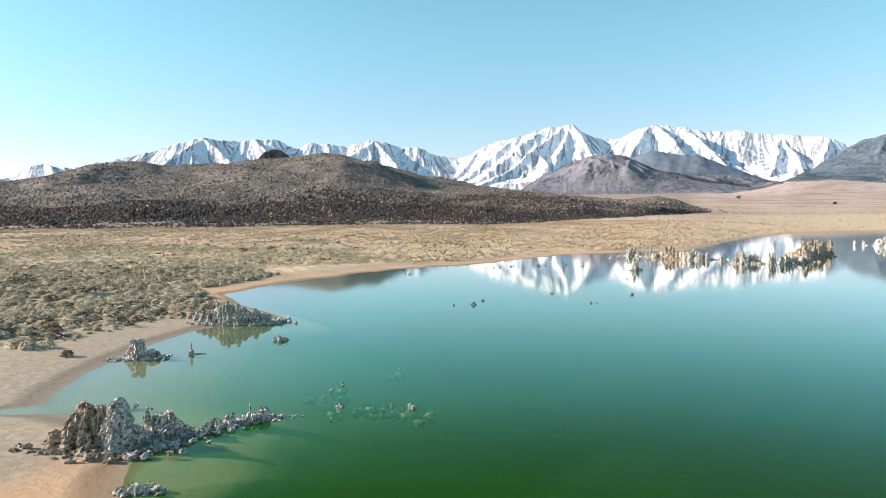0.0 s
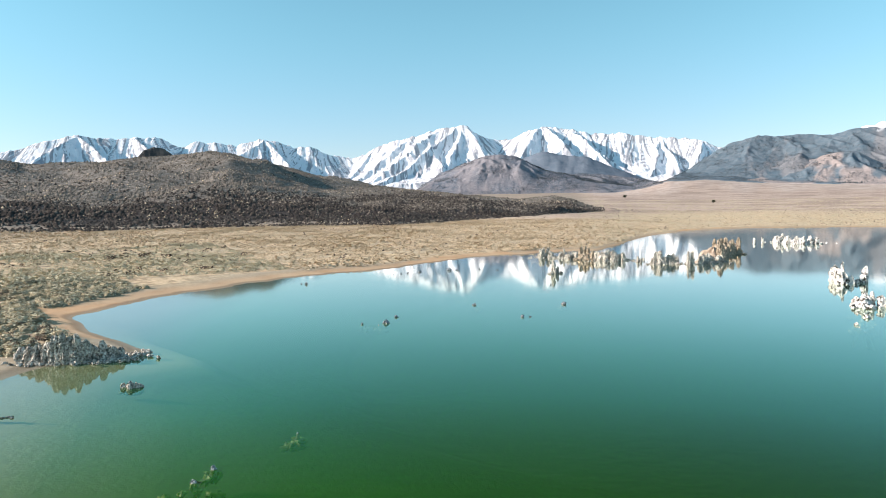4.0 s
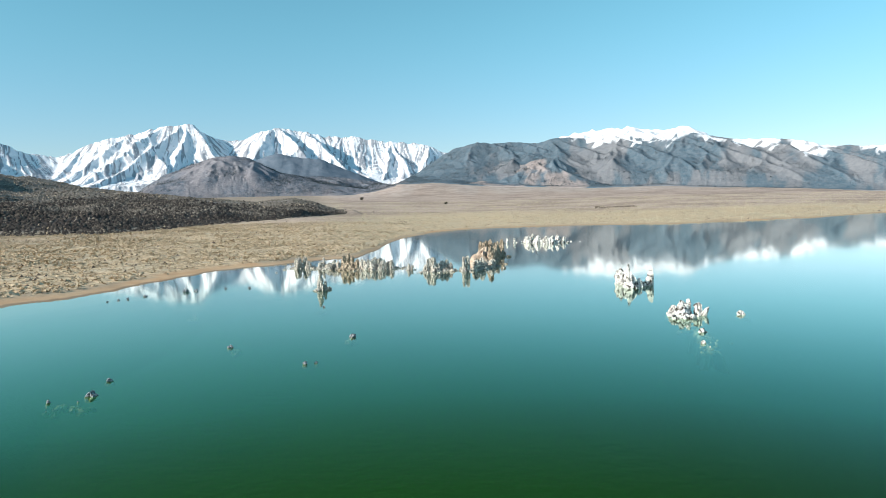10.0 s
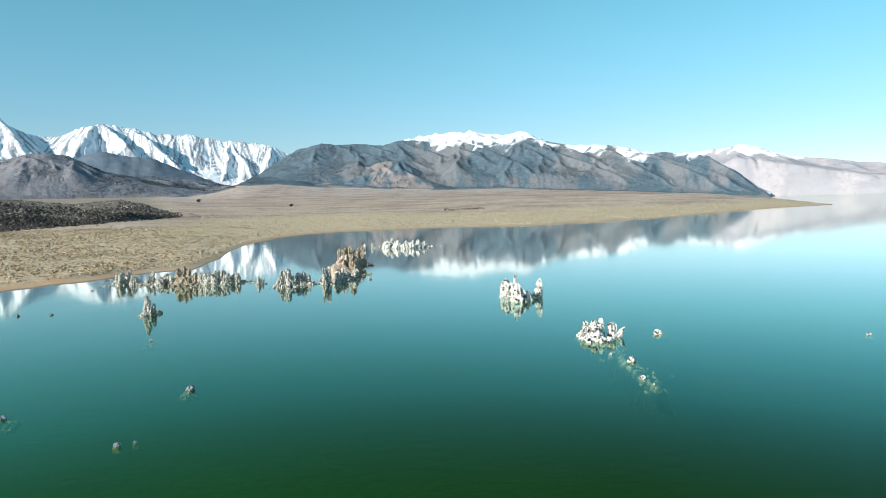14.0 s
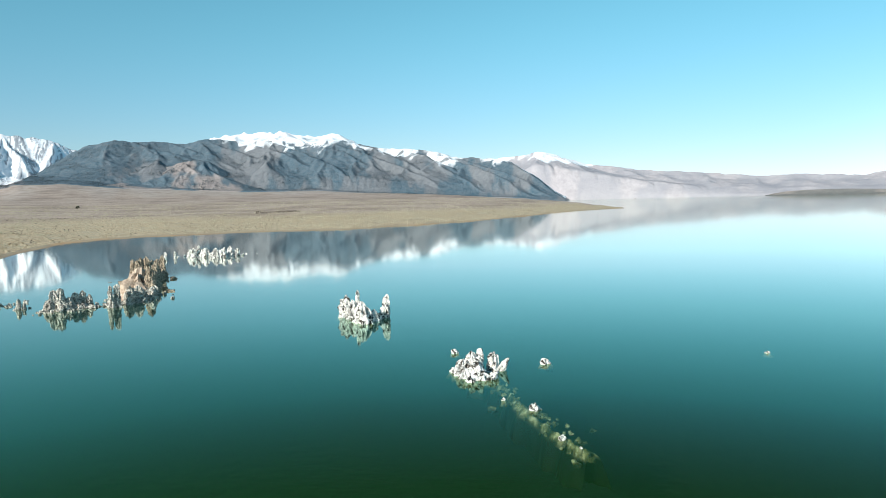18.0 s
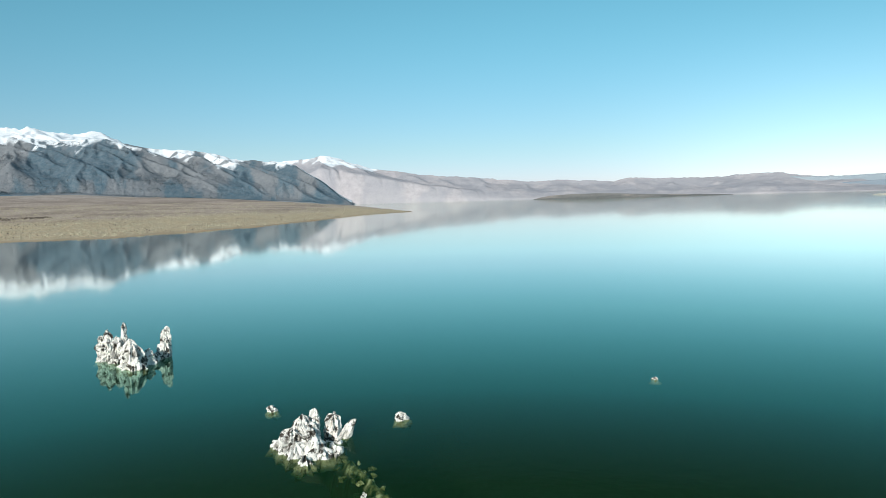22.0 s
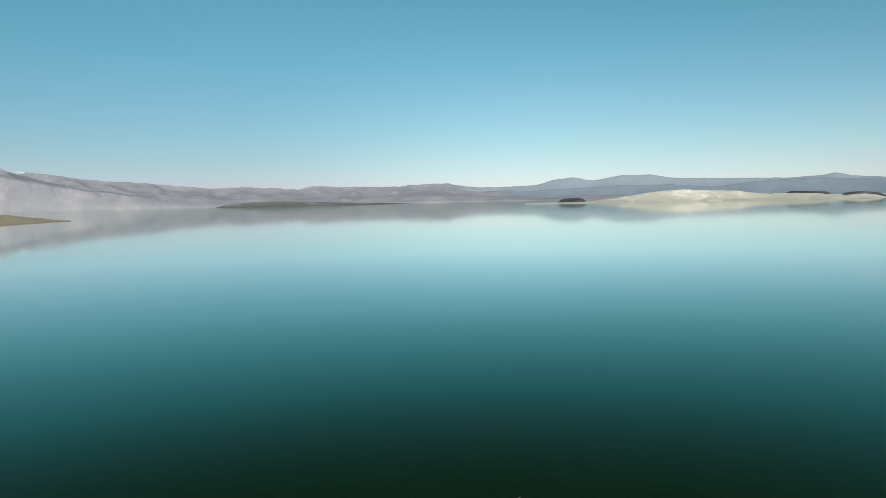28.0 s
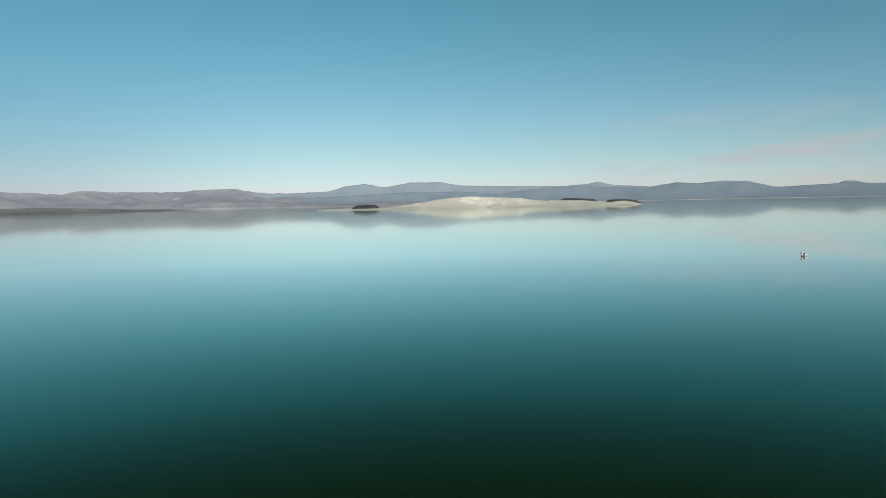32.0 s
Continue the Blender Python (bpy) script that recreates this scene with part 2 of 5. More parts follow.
def water_material():
    """Still lake water: a mirror at low angles, green and clear only near its surface."""
    m, n, l, p = nodes_of("lake_water")
    n.remove(p)
    out = n["Material Output"]
    fres, gloss, clear, murk, inner, mix = (n.new("ShaderNode" + k) for k in ("LayerWeight", "BsdfGlossy", "BsdfTransparent", "BsdfDiffuse", "MixShader", "MixShader"))
    fifth, schlick = n.new("ShaderNodeMath"), n.new("ShaderNodeMath")
    fifth.operation, schlick.operation = "POWER", "MULTIPLY_ADD"
    fifth.inputs[1].default_value, schlick.inputs[1].default_value, schlick.inputs[2].default_value = 5.1, 0.98, 0.02
    l.new(fres.outputs["Facing"], fifth.inputs[0])
    l.new(fifth.outputs[0], schlick.inputs[0])
    gloss.inputs["Roughness"].default_value = 0.05
    sheen = n.new("ShaderNodeMapRange")
    sheen.inputs["From Min"].default_value, sheen.inputs["From Max"].default_value = 0.10, 0.68
    l.new(schlick.outputs[0], sheen.inputs["Value"])
    # teal put into the reflection at steeper angles, in place of body colour
    mirror_tint = (ramp(n, l, schlick.outputs[0], [(0.08, (0.27, 0.44, 0.40)), (0.22, (0.46, 0.93, 0.80)), (0.42, (0.76, 0.99, 0.89)), (0.62, (0.94, 0.97, 0.93))]))
    clear.inputs["Color"].default_value = (0.85, 0.93, 0.78, 1)
    g, xyz = n.new("ShaderNodeNewGeometry"), n.new("ShaderNodeSeparateXYZ")
    l.new(g.outputs["Position"], xyz.inputs["Vector"])
    # body colour runs green to dark along x, fitted to the flight's views
    murk_tint = blend(n, l, span(n, l, xyz.outputs["X"], -12, 76), (0.032, 0.34, 0.030), (0.013, 0.062, 0.020))
    l.new(blend(n, l, noise_node(n, l, 0.02, 3), murk_tint, (0.016, 0.075, 0.018)), murk.inputs["Color"])
    # less murk towards the beach, so the pale bed shows in the cove
    thick = n.new("ShaderNodeMapRange")
    thick.interpolation_type = "SMOOTHSTEP"
    for key, value in (("From Min", -33), ("From Max", -10), ("To Min", 0.03), ("To Max", 0.26)):
        thick.inputs[key].default_value = value
    l.new(xyz.outputs["X"], thick.inputs["Value"])
    l.new(thick.outputs["Result"], inner.inputs["Fac"])
    # the painted reflection tint turns neutral near the beach
    l.new(blend(n, l, span(n, l, xyz.outputs["X"], -31, -12), (0.78, 0.80, 0.82), mirror_tint), gloss.inputs["Color"])
    b = n.new("ShaderNodeBump")
    b.inputs["Strength"].default_value, b.inputs["Distance"].default_value = 0.022, 0.05
    l.new(noise_node(n, l, 1.3, 3), b.inputs["Height"])
    for node in (fres, gloss):
        l.new(b.outputs["Normal"], node.inputs["Normal"])
    l.new(clear.outputs[0], inner.inputs[1])
    l.new(murk.outputs[0], inner.inputs[2])
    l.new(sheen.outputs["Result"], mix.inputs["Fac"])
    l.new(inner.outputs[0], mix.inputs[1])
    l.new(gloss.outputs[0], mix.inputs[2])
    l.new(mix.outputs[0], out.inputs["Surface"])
    return m


def mountain_material(name, low, high, snowy=True, grain=0.03, speckle=0.7, relief=0.45, earth=None, frost=0.0):
    """Rock and dry scrub in two tones, with the snow where the cover attribute has it."""
    m, n, l, p = nodes_of(name)
    tone = n.new("ShaderNodeMath")
    tone.operation = "MULTIPLY_ADD"
    l.new(noise_node(n, l, grain * 6, 4, 0.7), tone.inputs[0])
    tone.inputs[1].default_value = speckle
    shift = n.new("ShaderNodeMath")
    shift.operation = "ADD"
    shift.inputs[1].default_value = -0.5 * speckle
    l.new(noise_node(n, l, grain, 7, 0.65), shift.inputs[0])
    l.new(shift.outputs[0], tone.inputs[2])
    rock = ramp(n, l, tone.outputs[0], [(0.28, low), (0.5, tuple((a + b) / 2 for a, b in zip(low, high))), (0.75, high)])
    earth = earth or tuple(min(1, 1.1 * c + k) for c, k in zip(high, (0.08, 0.05, 0.035)))
    earth = ramp(n, l, noise_node(n, l, grain * 2.2, 6, 0.7), [(0.3, tuple(0.72 * c for c in earth)), (0.65, tuple(1.12 * c for c in earth))])
    rock = blend(n, l, attribute(n, "bare"), rock, earth)
    if frost:
        # old snow lying between the trees
        flecks, open_ground, dusting = span(n, l, noise_node(n, l, 0.16, 5, 0.75), 0.53, 0.63), n.new("ShaderNodeMath"), n.new("ShaderNodeMath")
        open_ground.operation, dusting.operation = "MULTIPLY_ADD", "MULTIPLY"
        open_ground.inputs[1].default_value, open_ground.inputs[2].default_value = -frost, frost
        l.new(attribute(n, "bare"), open_ground.inputs[0])
        l.new(flecks, dusting.inputs[0])
        l.new(open_ground.outputs[0], dusting.inputs[1])
        rock = blend(n, l, dusting.outputs[0], rock, (0.66, 0.68, 0.70))
    if snowy:
        edge = n.new("ShaderNodeMath")
        edge.operation = "MULTIPLY_ADD"
        l.new(noise_node(n, l, grain * 3.5, 7, 0.75), edge.inputs[0])
        edge.inputs[1].default_value = 0.45
        l.new(attribute(n, "snow"), edge.inputs[2])
        colour = blend(n, l, span(n, l, edge.outputs[0], 0.48, 0.98), rock, (0.80, 0.825, 0.86))
    else:
        colour = rock
    l.new(colour, p.inputs["Base Color"])
    p.inputs["Roughness"].default_value = 0.9
    p.inputs["Specular IOR Level"].default_value = 0.1
    bump(n, l, p, noise_node(n, l, grain * 1.5, 8, 0.65), relief, 12.0)
    return m


def tufa_material(name, pale, dark, size=5.0, pit_shade=(0.37, 0.47, 0.57)):
    """Knobbly limestone: chalky knobs, dark blotches for stains and painted crevice shade, a wet algae tone at the
    water, and a depth fade below it in place of the water's absorption.
    """
    m, n, l, p = nodes_of(name)
    big, small = noise_node(n, l, 0.9, 6, 0.6), noise_node(n, l, size, 8, 0.7)
    # the noise's dark end paints in shaded crevices as well as stains
    colour = ramp(n, l, small, [(pit_shade[0], dark), (pit_shade[1], tuple((a + b) / 2 for a, b in zip(pale, dark))), (pit_shade[2], pale)])
    colour = blend(n, l, span(n, l, big, 0.50, 0.66), colour, ramp(n, l, small, [(0.38, tuple(0.6 * c for c in dark)), (0.62, tuple(0.66 * c for c in pale))]))
    z = height_of(n, l)
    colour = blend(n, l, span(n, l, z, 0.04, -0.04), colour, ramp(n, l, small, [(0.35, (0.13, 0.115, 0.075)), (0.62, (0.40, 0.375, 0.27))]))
    # fades to near black with depth, in place of the water's absorption
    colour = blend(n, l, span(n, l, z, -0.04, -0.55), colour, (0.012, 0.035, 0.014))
    l.new(colour, p.inputs["Base Color"])
    p.inputs["Roughness"].default_value = 0.92
    p.inputs["Specular IOR Level"].default_value = 0.15
    bump(n, l, p, small, 1.0, 0.22)
    return m


def shallow_tufa_material():
    """Sunken limestone under a yellow-green film of algae, blackened with depth in place of the water's absorption."""
    m, n, l, p = nodes_of("sunken_tufa")
    depth_fade = n.new("ShaderNodeMix")
    depth_fade.data_type = "RGBA"
    depth_fade.inputs["B"].default_value = (0.003, 0.009, 0.006, 1)
    # deeper stone goes near black, painting in the light lost under water
    l.new(span(n, l, height_of(n, l), -0.25, -0.8), depth_fade.inputs["Factor"])
    l.new(depth_fade.outputs["Result"], p.inputs["Base Color"])
    p.inputs["Specular IOR Level"].default_value = 0.25
    l.new(ramp(n, l, noise_node(n, l, 1.1, 7, 0.7), [(0.42, (0.015, 0.03, 0.013)), (0.53, (0.17, 0.17, 0.085)), (0.64, (0.60, 0.57, 0.42))]), depth_fade.inputs["A"])
    p.inputs["Roughness"].default_value = 0.55
    return m


def shrub_material(name, stops):
    m, n, l, p = nodes_of(name)
    g = n.new("ShaderNodeNewGeometry")
    mixed, lift = n.new("ShaderNodeMath"), n.new("ShaderNodeMath")
    mixed.operation = lift.operation = "MULTIPLY_ADD"
    l.new(g.outputs["Random Per Island"], mixed.inputs[0])
    mixed.inputs[1].default_value = 0.38
    l.new(noise_node(n, l, 0.55, 3, 0.6), lift.inputs[0])
    lift.inputs[1].default_value, lift.inputs[2].default_value = 1.3, -0.34
    l.new(lift.outputs[0], mixed.inputs[2])
    l.new(ramp(n, l, mixed.outputs[0], stops), p.inputs["Base Color"])
    p.inputs["Roughness"].default_value = 0.95
    p.inputs["Specular IOR Level"].default_value = 0.05
    return m


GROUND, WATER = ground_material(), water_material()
# SNOW_ROCK to BLUE_SLOPE: bluish distance haze is mixed into the rock tones
SNOW_ROCK = mountain_material("snowy_granite", (0.26, 0.285, 0.325), (0.40, 0.425, 0.46), True, 0.025, 0.7, 0.45, (0.46, 0.445, 0.44))
DARK_ROCK = mountain_material("hazed_scrub_slope", (0.052, 0.105, 0.142), (0.155, 0.188, 0.215), True, 0.035, 1.3, 0.45, (0.33, 0.288, 0.275), 0.12)
CONE_ROCK = mountain_material("hazed_wooded_hill", (0.065, 0.095, 0.13), (0.24, 0.235, 0.255), False, 0.03, 1.2, 0.45, (0.30, 0.265, 0.265), 0.25)
BLUE_SLOPE = mountain_material("haze_blue_slope", (0.10, 0.145, 0.19), (0.17, 0.205, 0.245), False, 0.02, 0.4)
KNOLL_ROCK = mountain_material("dark_knoll_rock", (0.03, 0.036, 0.042), (0.085, 0.082, 0.08), False, 0.05)
# SLATE_ROCK to BLUE_ROCK: air haze painted in as pale or bluish base colour
SLATE_ROCK = mountain_material("haze_dark_blue_hill", (0.19, 0.235, 0.285), (0.24, 0.28, 0.325), False, 0.01, 0.2)
SHORE_HAZE = mountain_material("pale_shore_haze", (0.50, 0.45, 0.44), (0.62, 0.56, 0.53), False, 0.02, 0.3)
HAZE_ROCK = mountain_material("haze_paled_hill", (0.31, 0.305, 0.335), (0.39, 0.372, 0.395), True, 0.012, 0.3)
BLUE_ROCK = mountain_material("haze_blue_hill", (0.25, 0.30, 0.345), (0.30, 0.34, 0.375), False, 0.01, 0.2)
ISLE_SAND = mountain_material("pale_ash_island", (0.62, 0.55, 0.45), (0.78, 0.705, 0.59), False, 0.03)
# lava tone lightened to paint in distance haze
ISLE_DARK = mountain_material("hazed_lava_island", (0.15, 0.15, 0.145), (0.24, 0.225, 0.21), False, 0.03)
TUFA = tufa_material("grey_tufa", (0.72, 0.68, 0.60), (0.09, 0.077, 0.06))
TUFA_PALE = tufa_material("pale_tufa", (0.72, 0.685, 0.61), (0.125, 0.108, 0.085))
TUFA_TAN = tufa_material("brown_tufa", (0.58, 0.475, 0.355), (0.095, 0.076, 0.057))
TUFA_WHITE = tufa_material("white_tufa", (0.82, 0.795, 0.745), (0.05, 0.043, 0.035), 1.7, (0.425, 0.455, 0.49))
SAND_CAP = tufa_material("sandy_tufa_top", (0.56, 0.44, 0.345), (0.34, 0.26, 0.20), 1.2)
TUFA_COOL = tufa_material("cool_grey_tufa", (0.50, 0.54, 0.56), (0.05, 0.056, 0.062))
TUFA_SUNK = shallow_tufa_material()
SAGE = shrub_material("sagebrush", [(0.0, (0.285, 0.255, 0.172)), (0.4, (0.455, 0.412, 0.288)), (0.75, (0.595, 0.545, 0.40)), (1.0, (0.695, 0.645, 0.485))])
SAGE_CORE = shrub_material("sagebrush_core", [(0.0, (0.15, 0.122, 0.08)), (0.5, (0.27, 0.228, 0.152)), (1.0, (0.42, 0.365, 0.255))])
HILL_BRUSH = shrub_material("hill_brush", [(0.0, (0.068, 0.06, 0.052)), (0.5, (0.145, 0.128, 0.108)), (0.8, (0.26, 0.228, 0.19)), (1.0, (0.38, 0.335, 0.278))])
FLAT_BRUSH = shrub_material("plain_brush", [(0.0, (0.31, 0.245, 0.165)), (0.5, (0.48, 0.385, 0.265)), (1.0, (0.63, 0.515, 0.37))])
PLAIN_BRUSH = shrub_material("far_plain_scrub", [(0.0, (0.34, 0.285, 0.19)), (1.0, (0.56, 0.48, 0.335))])
# brush colour lowered to paint in the bank's fold shadows
BANK_BRUSH = shrub_material("shade_darkened_bank_brush", [(0.0, (0.022, 0.019, 0.018)), (0.5, (0.05, 0.043, 0.039)), (0.85, (0.14, 0.122, 0.10)), (1.0, (0.32, 0.28, 0.22))])
SAGE_DARK = shrub_material("bitterbrush", [(0.0, (0.045, 0.035, 0.03)), (0.5, (0.115, 0.088, 0.07)), (0.85, (0.21, 0.165, 0.125)), (1.0, (0.30, 0.25, 0.18))])


def part(name, bm, material, parent, label=""):
    me = bpy.data.meshes.new(name)
    bm.to_mesh(me)
    bm.free()
    me.materials.append(material)
    ob = new(name, me)
    ob.parent = parent
    return tagged(ob, label) if label else ob


def mesh_of(name, verts, faces, material, flat=False):
    me = bpy.data.meshes.new(name)
    me.from_pydata([tuple(v) for v in np.asarray(verts).tolist()], [], np.asarray(faces).tolist())
    me.materials.append(material)
    me.update()
    if not flat:
        me.polygons.foreach_set("use_smooth", np.ones(len(me.polygons), bool))
    return me


def grid_faces(rows, cols, wrap=False):
    i, j = np.meshgrid(np.arange(rows - 1), np.arange(cols if wrap else cols - 1), indexing="ij")
    k = (j + 1) % cols
    return np.stack([i * cols + j, i * cols + k, (i + 1) * cols + k, (i + 1) * cols + j], -1).reshape(-1, 4)


def cover(me, name, values):
    me.attributes.new(name, "FLOAT", "POINT").data.foreach_set("value", np.asarray(values, np.float32).ravel())


# ---- ground: one sheet, in rings round the middle of the bay ----
CX, CY = 30.0, 65.0
SHORE = [(-180, 4400), (-150, 4420), (-100, 4420), (-80, 4400), (-73.5, 4300), (-72.0, 860), (-71.4, 832), (-68.3, 747), (-63.7, 559), (-58.8, 444), (-54, 404),
         (-49, 373), (-39.5, 373), (-32, 366), (-27, 327), (-23, 252), (-20, 192), (-17, 163), (-9.6, 150), (-2.4, 142), (8, 118), (14, 112),
         (28, 102), (40, 95), (47, 90), (52.7, 82.6), (57, 72), (60, 63), (63, 57), (65.5, 55.5), (68, 58), (71.1, 61.5), (79, 61.7), (89.7, 61.4), (99.4, 61.4), (101.9, 61.2), (105, 60.5), (109, 57), (112, 54), (116, 53), (120, 54.8), (124.3, 55.5), (140, 75), (180, 4400)]
SH_A, SH_R = (np.array(q, float) for q in zip(*SHORE))
HILL = [(-21.5, 2), (-20, 10), (-18, 20), (-16.3, 24), (-13.3, 21), (-10.5, 25), (-8.5, 27), (-5.6, 32), (-0.6, 42), (1.9, 49), (6, 67), (8.4, 79), (10.4, 85), (12, 88), (14.2, 86), (16.5, 82),
        (19, 78), (21.5, 72), (23.5, 70), (27, 73), (29.3, 72), (31.6, 65), (33.3, 57), (36, 50), (45, 40), (70, 10)]
HI_A, HI_H = (np.array(q, float) for q in zip(*HILL))


def polar(x, y):
    return np.degrees(np.arctan2(-(x - CX), y - CY)), np.hypot(x - CX, y - CY)


def shore_at(a, r):
    wob = 2.2 * fbm(a * 0.35, 0.0, 3.0, 3, 5) * np.clip(np.interp(a, SH_A, SH_R) / 120, 0.25, 4) * (1 - 0.93 * smooth(50, 58, a))
    return np.interp(a, SH_A, SH_R) + wob


def hill_frame(a):
    crest = np.interp(a, [-21, -8, 4], [640, 650, 900])
    foot = np.interp(a, [-21, -14, 0, 30, 60], [590, 480, 345, 370, 400])
    return crest, foot


def ground_height(x, y):
    """Height of the ground and its covers: brush, hill, fan, rust."""
    a, r = polar(x, y)
    d = r - shore_at(a, r)
    crest, foot = hill_frame(a)
    flat = np.clip(d, None, np.clip(a + 72.2, 0, None) ** 1.5 * 25 + 6)
    d0, d = d, np.where(d > 0, np.where(a > -72.2, flat, d), d)
    land = 0.012 * d + 0.30 * smooth(0, 12, d) + 0.010 * np.clip(d - 60, 0, None)
    land = land + smooth(8, 40, d) * (0.22 * fbm(x * 0.12, y * 0.12, 0, 4, 3) + 0.5 * fbm(x * 0.015, y * 0.015, 0, 3, 9))
    s = (r - foot) / (crest - foot)
    top = np.interp(a, HI_A, HI_H)
    rise = 0.24 * smooth(0.0, 0.16, s + 0.02 * fbm(x * 0.01, y * 0.01, 0, 2, 8)) + 0.76 * smooth(0.12, 1.02, s)
    fall = 1 - 0.85 * smooth(1.0, 2.2, s)
    base = 0.022 * (crest - np.interp(a, SH_A, SH_R))
    hump = np.clip(top - base, 0, None) * np.where(s < 1, rise, fall)
    hump = hump * (1 + 0.28 * fbm(x * 0.011, y * 0.011, 0, 3, 21) * smooth(0.05, 0.3, s) * (1 - smooth(0.7, 1.0, s)))
    hump = hump + 3.4 * smooth(0.02, 0.2, s) * (1 - smooth(0.75, 1.0, s)) * fbm(x * 0.02, y * 0.02, 0, 3, 33)
    hillness = smooth(-21.5, -18.5, a) * (1 - smooth(50, 75, a)) * smooth(-0.03, 0.06, s)
    fan = np.interp(a, [-60, -50, -42, -35, -29, -26.5, -24.5, -22.5], [0, 0, 4, 26, 56, 54, 22, 0]) * smooth(2100, 3650, r) ** 1.2 * (1 + 0.12 * fbm(x / 160, y / 160, 0, 4, 78))
    fan = fan + smooth(2600, 4300, r) * 18 * (1 - smooth(-60, -72, a) * 1.0)
    d = d0
    wide = sum(np.interp(a + k, SH_A, np.minimum(SH_R, 260)) for k in range(-28, 29, 4)) / 15
    deep = np.clip(wide - r, 0, 90) * smooth(0, 12, -d)
    bed = np.maximum(-0.03 * np.clip(-d, 0, 14) - 0.03 * deep - 0.0035 * np.clip(deep - 8, 0, 90) ** 2, -6.0)
    land = land - 0.13 * np.exp(-(((x + 31.6) / 2.4) ** 2) - ((y - 48.7) / 1.2) ** 2)
    z = np.where(d > 0, land + hump * (hillness > 0) + fan * smooth(0, 400, d), bed)
    far = smooth(3500, 4300, r) * smooth(-70, -74, a)
    z = np.where((d > 0) & (a < -72), 0.6 + 0.02 * np.clip(d, 0, 200) * far, z)
    # open water behind the spit at the plain's end
    spit = np.interp(a, [-72.3, -71.5, -70, -68, -66, -63.5], [875, 930, 1150, 1700, 2600, 4400])
    z = np.where((a < -63.5) & (a > -73.4) & (r < 4350) & (d > 0), z - (z + 1.5) * smooth(spit, spit * 1.08, r), z)
    brush = smooth(8, 17, d + 4 * fbm(x * 0.07, y * 0.07, 0, 3, 41) - 5 * smooth(60, 90, a))
    rust = smooth(0.1, 0.5, fbm(x * 0.05, y * 0.05, 0, 3, 55) + 0.75 * smooth(102, 108, a)) * (1 - smooth(14, 24, d)) + 0.75 * (1 - smooth(4, 12, d)) * (a < 60)
    return z, d, s, brush, hillness * (1 - smooth(1.1, 1.5, s) * 0.3), np.clip(0.6 * smooth(2300, 3300, r + 500 * fbm(a * 0.6, 0, 0, 3, 77)) * (1 - hillness) + smooth(-72, -76, a), 0, 1), np.clip(rust, 0, 1)


def build_ground():
    az = np.concatenate([np.arange(-180, -76, 1.0), np.arange(-76, -74, 0.4), np.arange(-74, -70, 0.05), np.arange(-70, -24, 0.4), np.arange(-24, 128, 0.36), np.arange(128, 180, 2.0)])
    rr = np.concatenate([[0.01, 5.0], np.geomspace(14, 45, 12), np.geomspace(46, 200, 110), np.geomspace(203, 1500, 150), np.geomspace(1530, 4930, 40)])
    A, R = np.meshgrid(az, rr)
    X, Y = CX - np.sin(np.radians(A)) * R, CY + np.cos(np.radians(A)) * R
    z, d, s, brush, hill, fan, rust = ground_height(X, Y)
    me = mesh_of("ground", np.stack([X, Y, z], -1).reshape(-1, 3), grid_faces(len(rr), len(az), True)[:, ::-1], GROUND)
    steppe = smooth(170, 330, d + 60 * fbm(X * 0.01, Y * 0.01, 0, 3, 88)) * (A > -72) * (1 - hill)
    bank = hill * smooth(0.034, 0.05, s) * (1 - smooth(0.15, 0.26, s - 0.5 * smooth(8, -6, A) + 0.06 * fbm(X * 0.02, Y * 0.02, 0, 3, 7)))
    for key, values in (("brush", brush), ("hill", hill), ("fan", fan), ("rust", rust), ("steppe", steppe), ("bank", bank), ("gap_shade", smooth(22, 36, A) * (1 - smooth(170, 240, R)))):
        cover(me, key, values)
    tagged(new("ground", me), "sandy lakeshore with tan dry grass rising to brush hills", "ground", kind="structure")


def build_water():
    bm = bmesh.new()
    bmesh.ops.create_circle(bm, cap_ends=True, segments=96, radius=4900)
    me = bpy.data.meshes.new("water")
    bm.to_mesh(me)
    bm.free()
    me.materials.append(WATER)
    ob = new("water", me)
    ob.location = (CX, CY, 0)
    tagged(ob, "still green and blue lake water mirroring the mountains", "lake", kind="structure")


build_ground()
build_water()


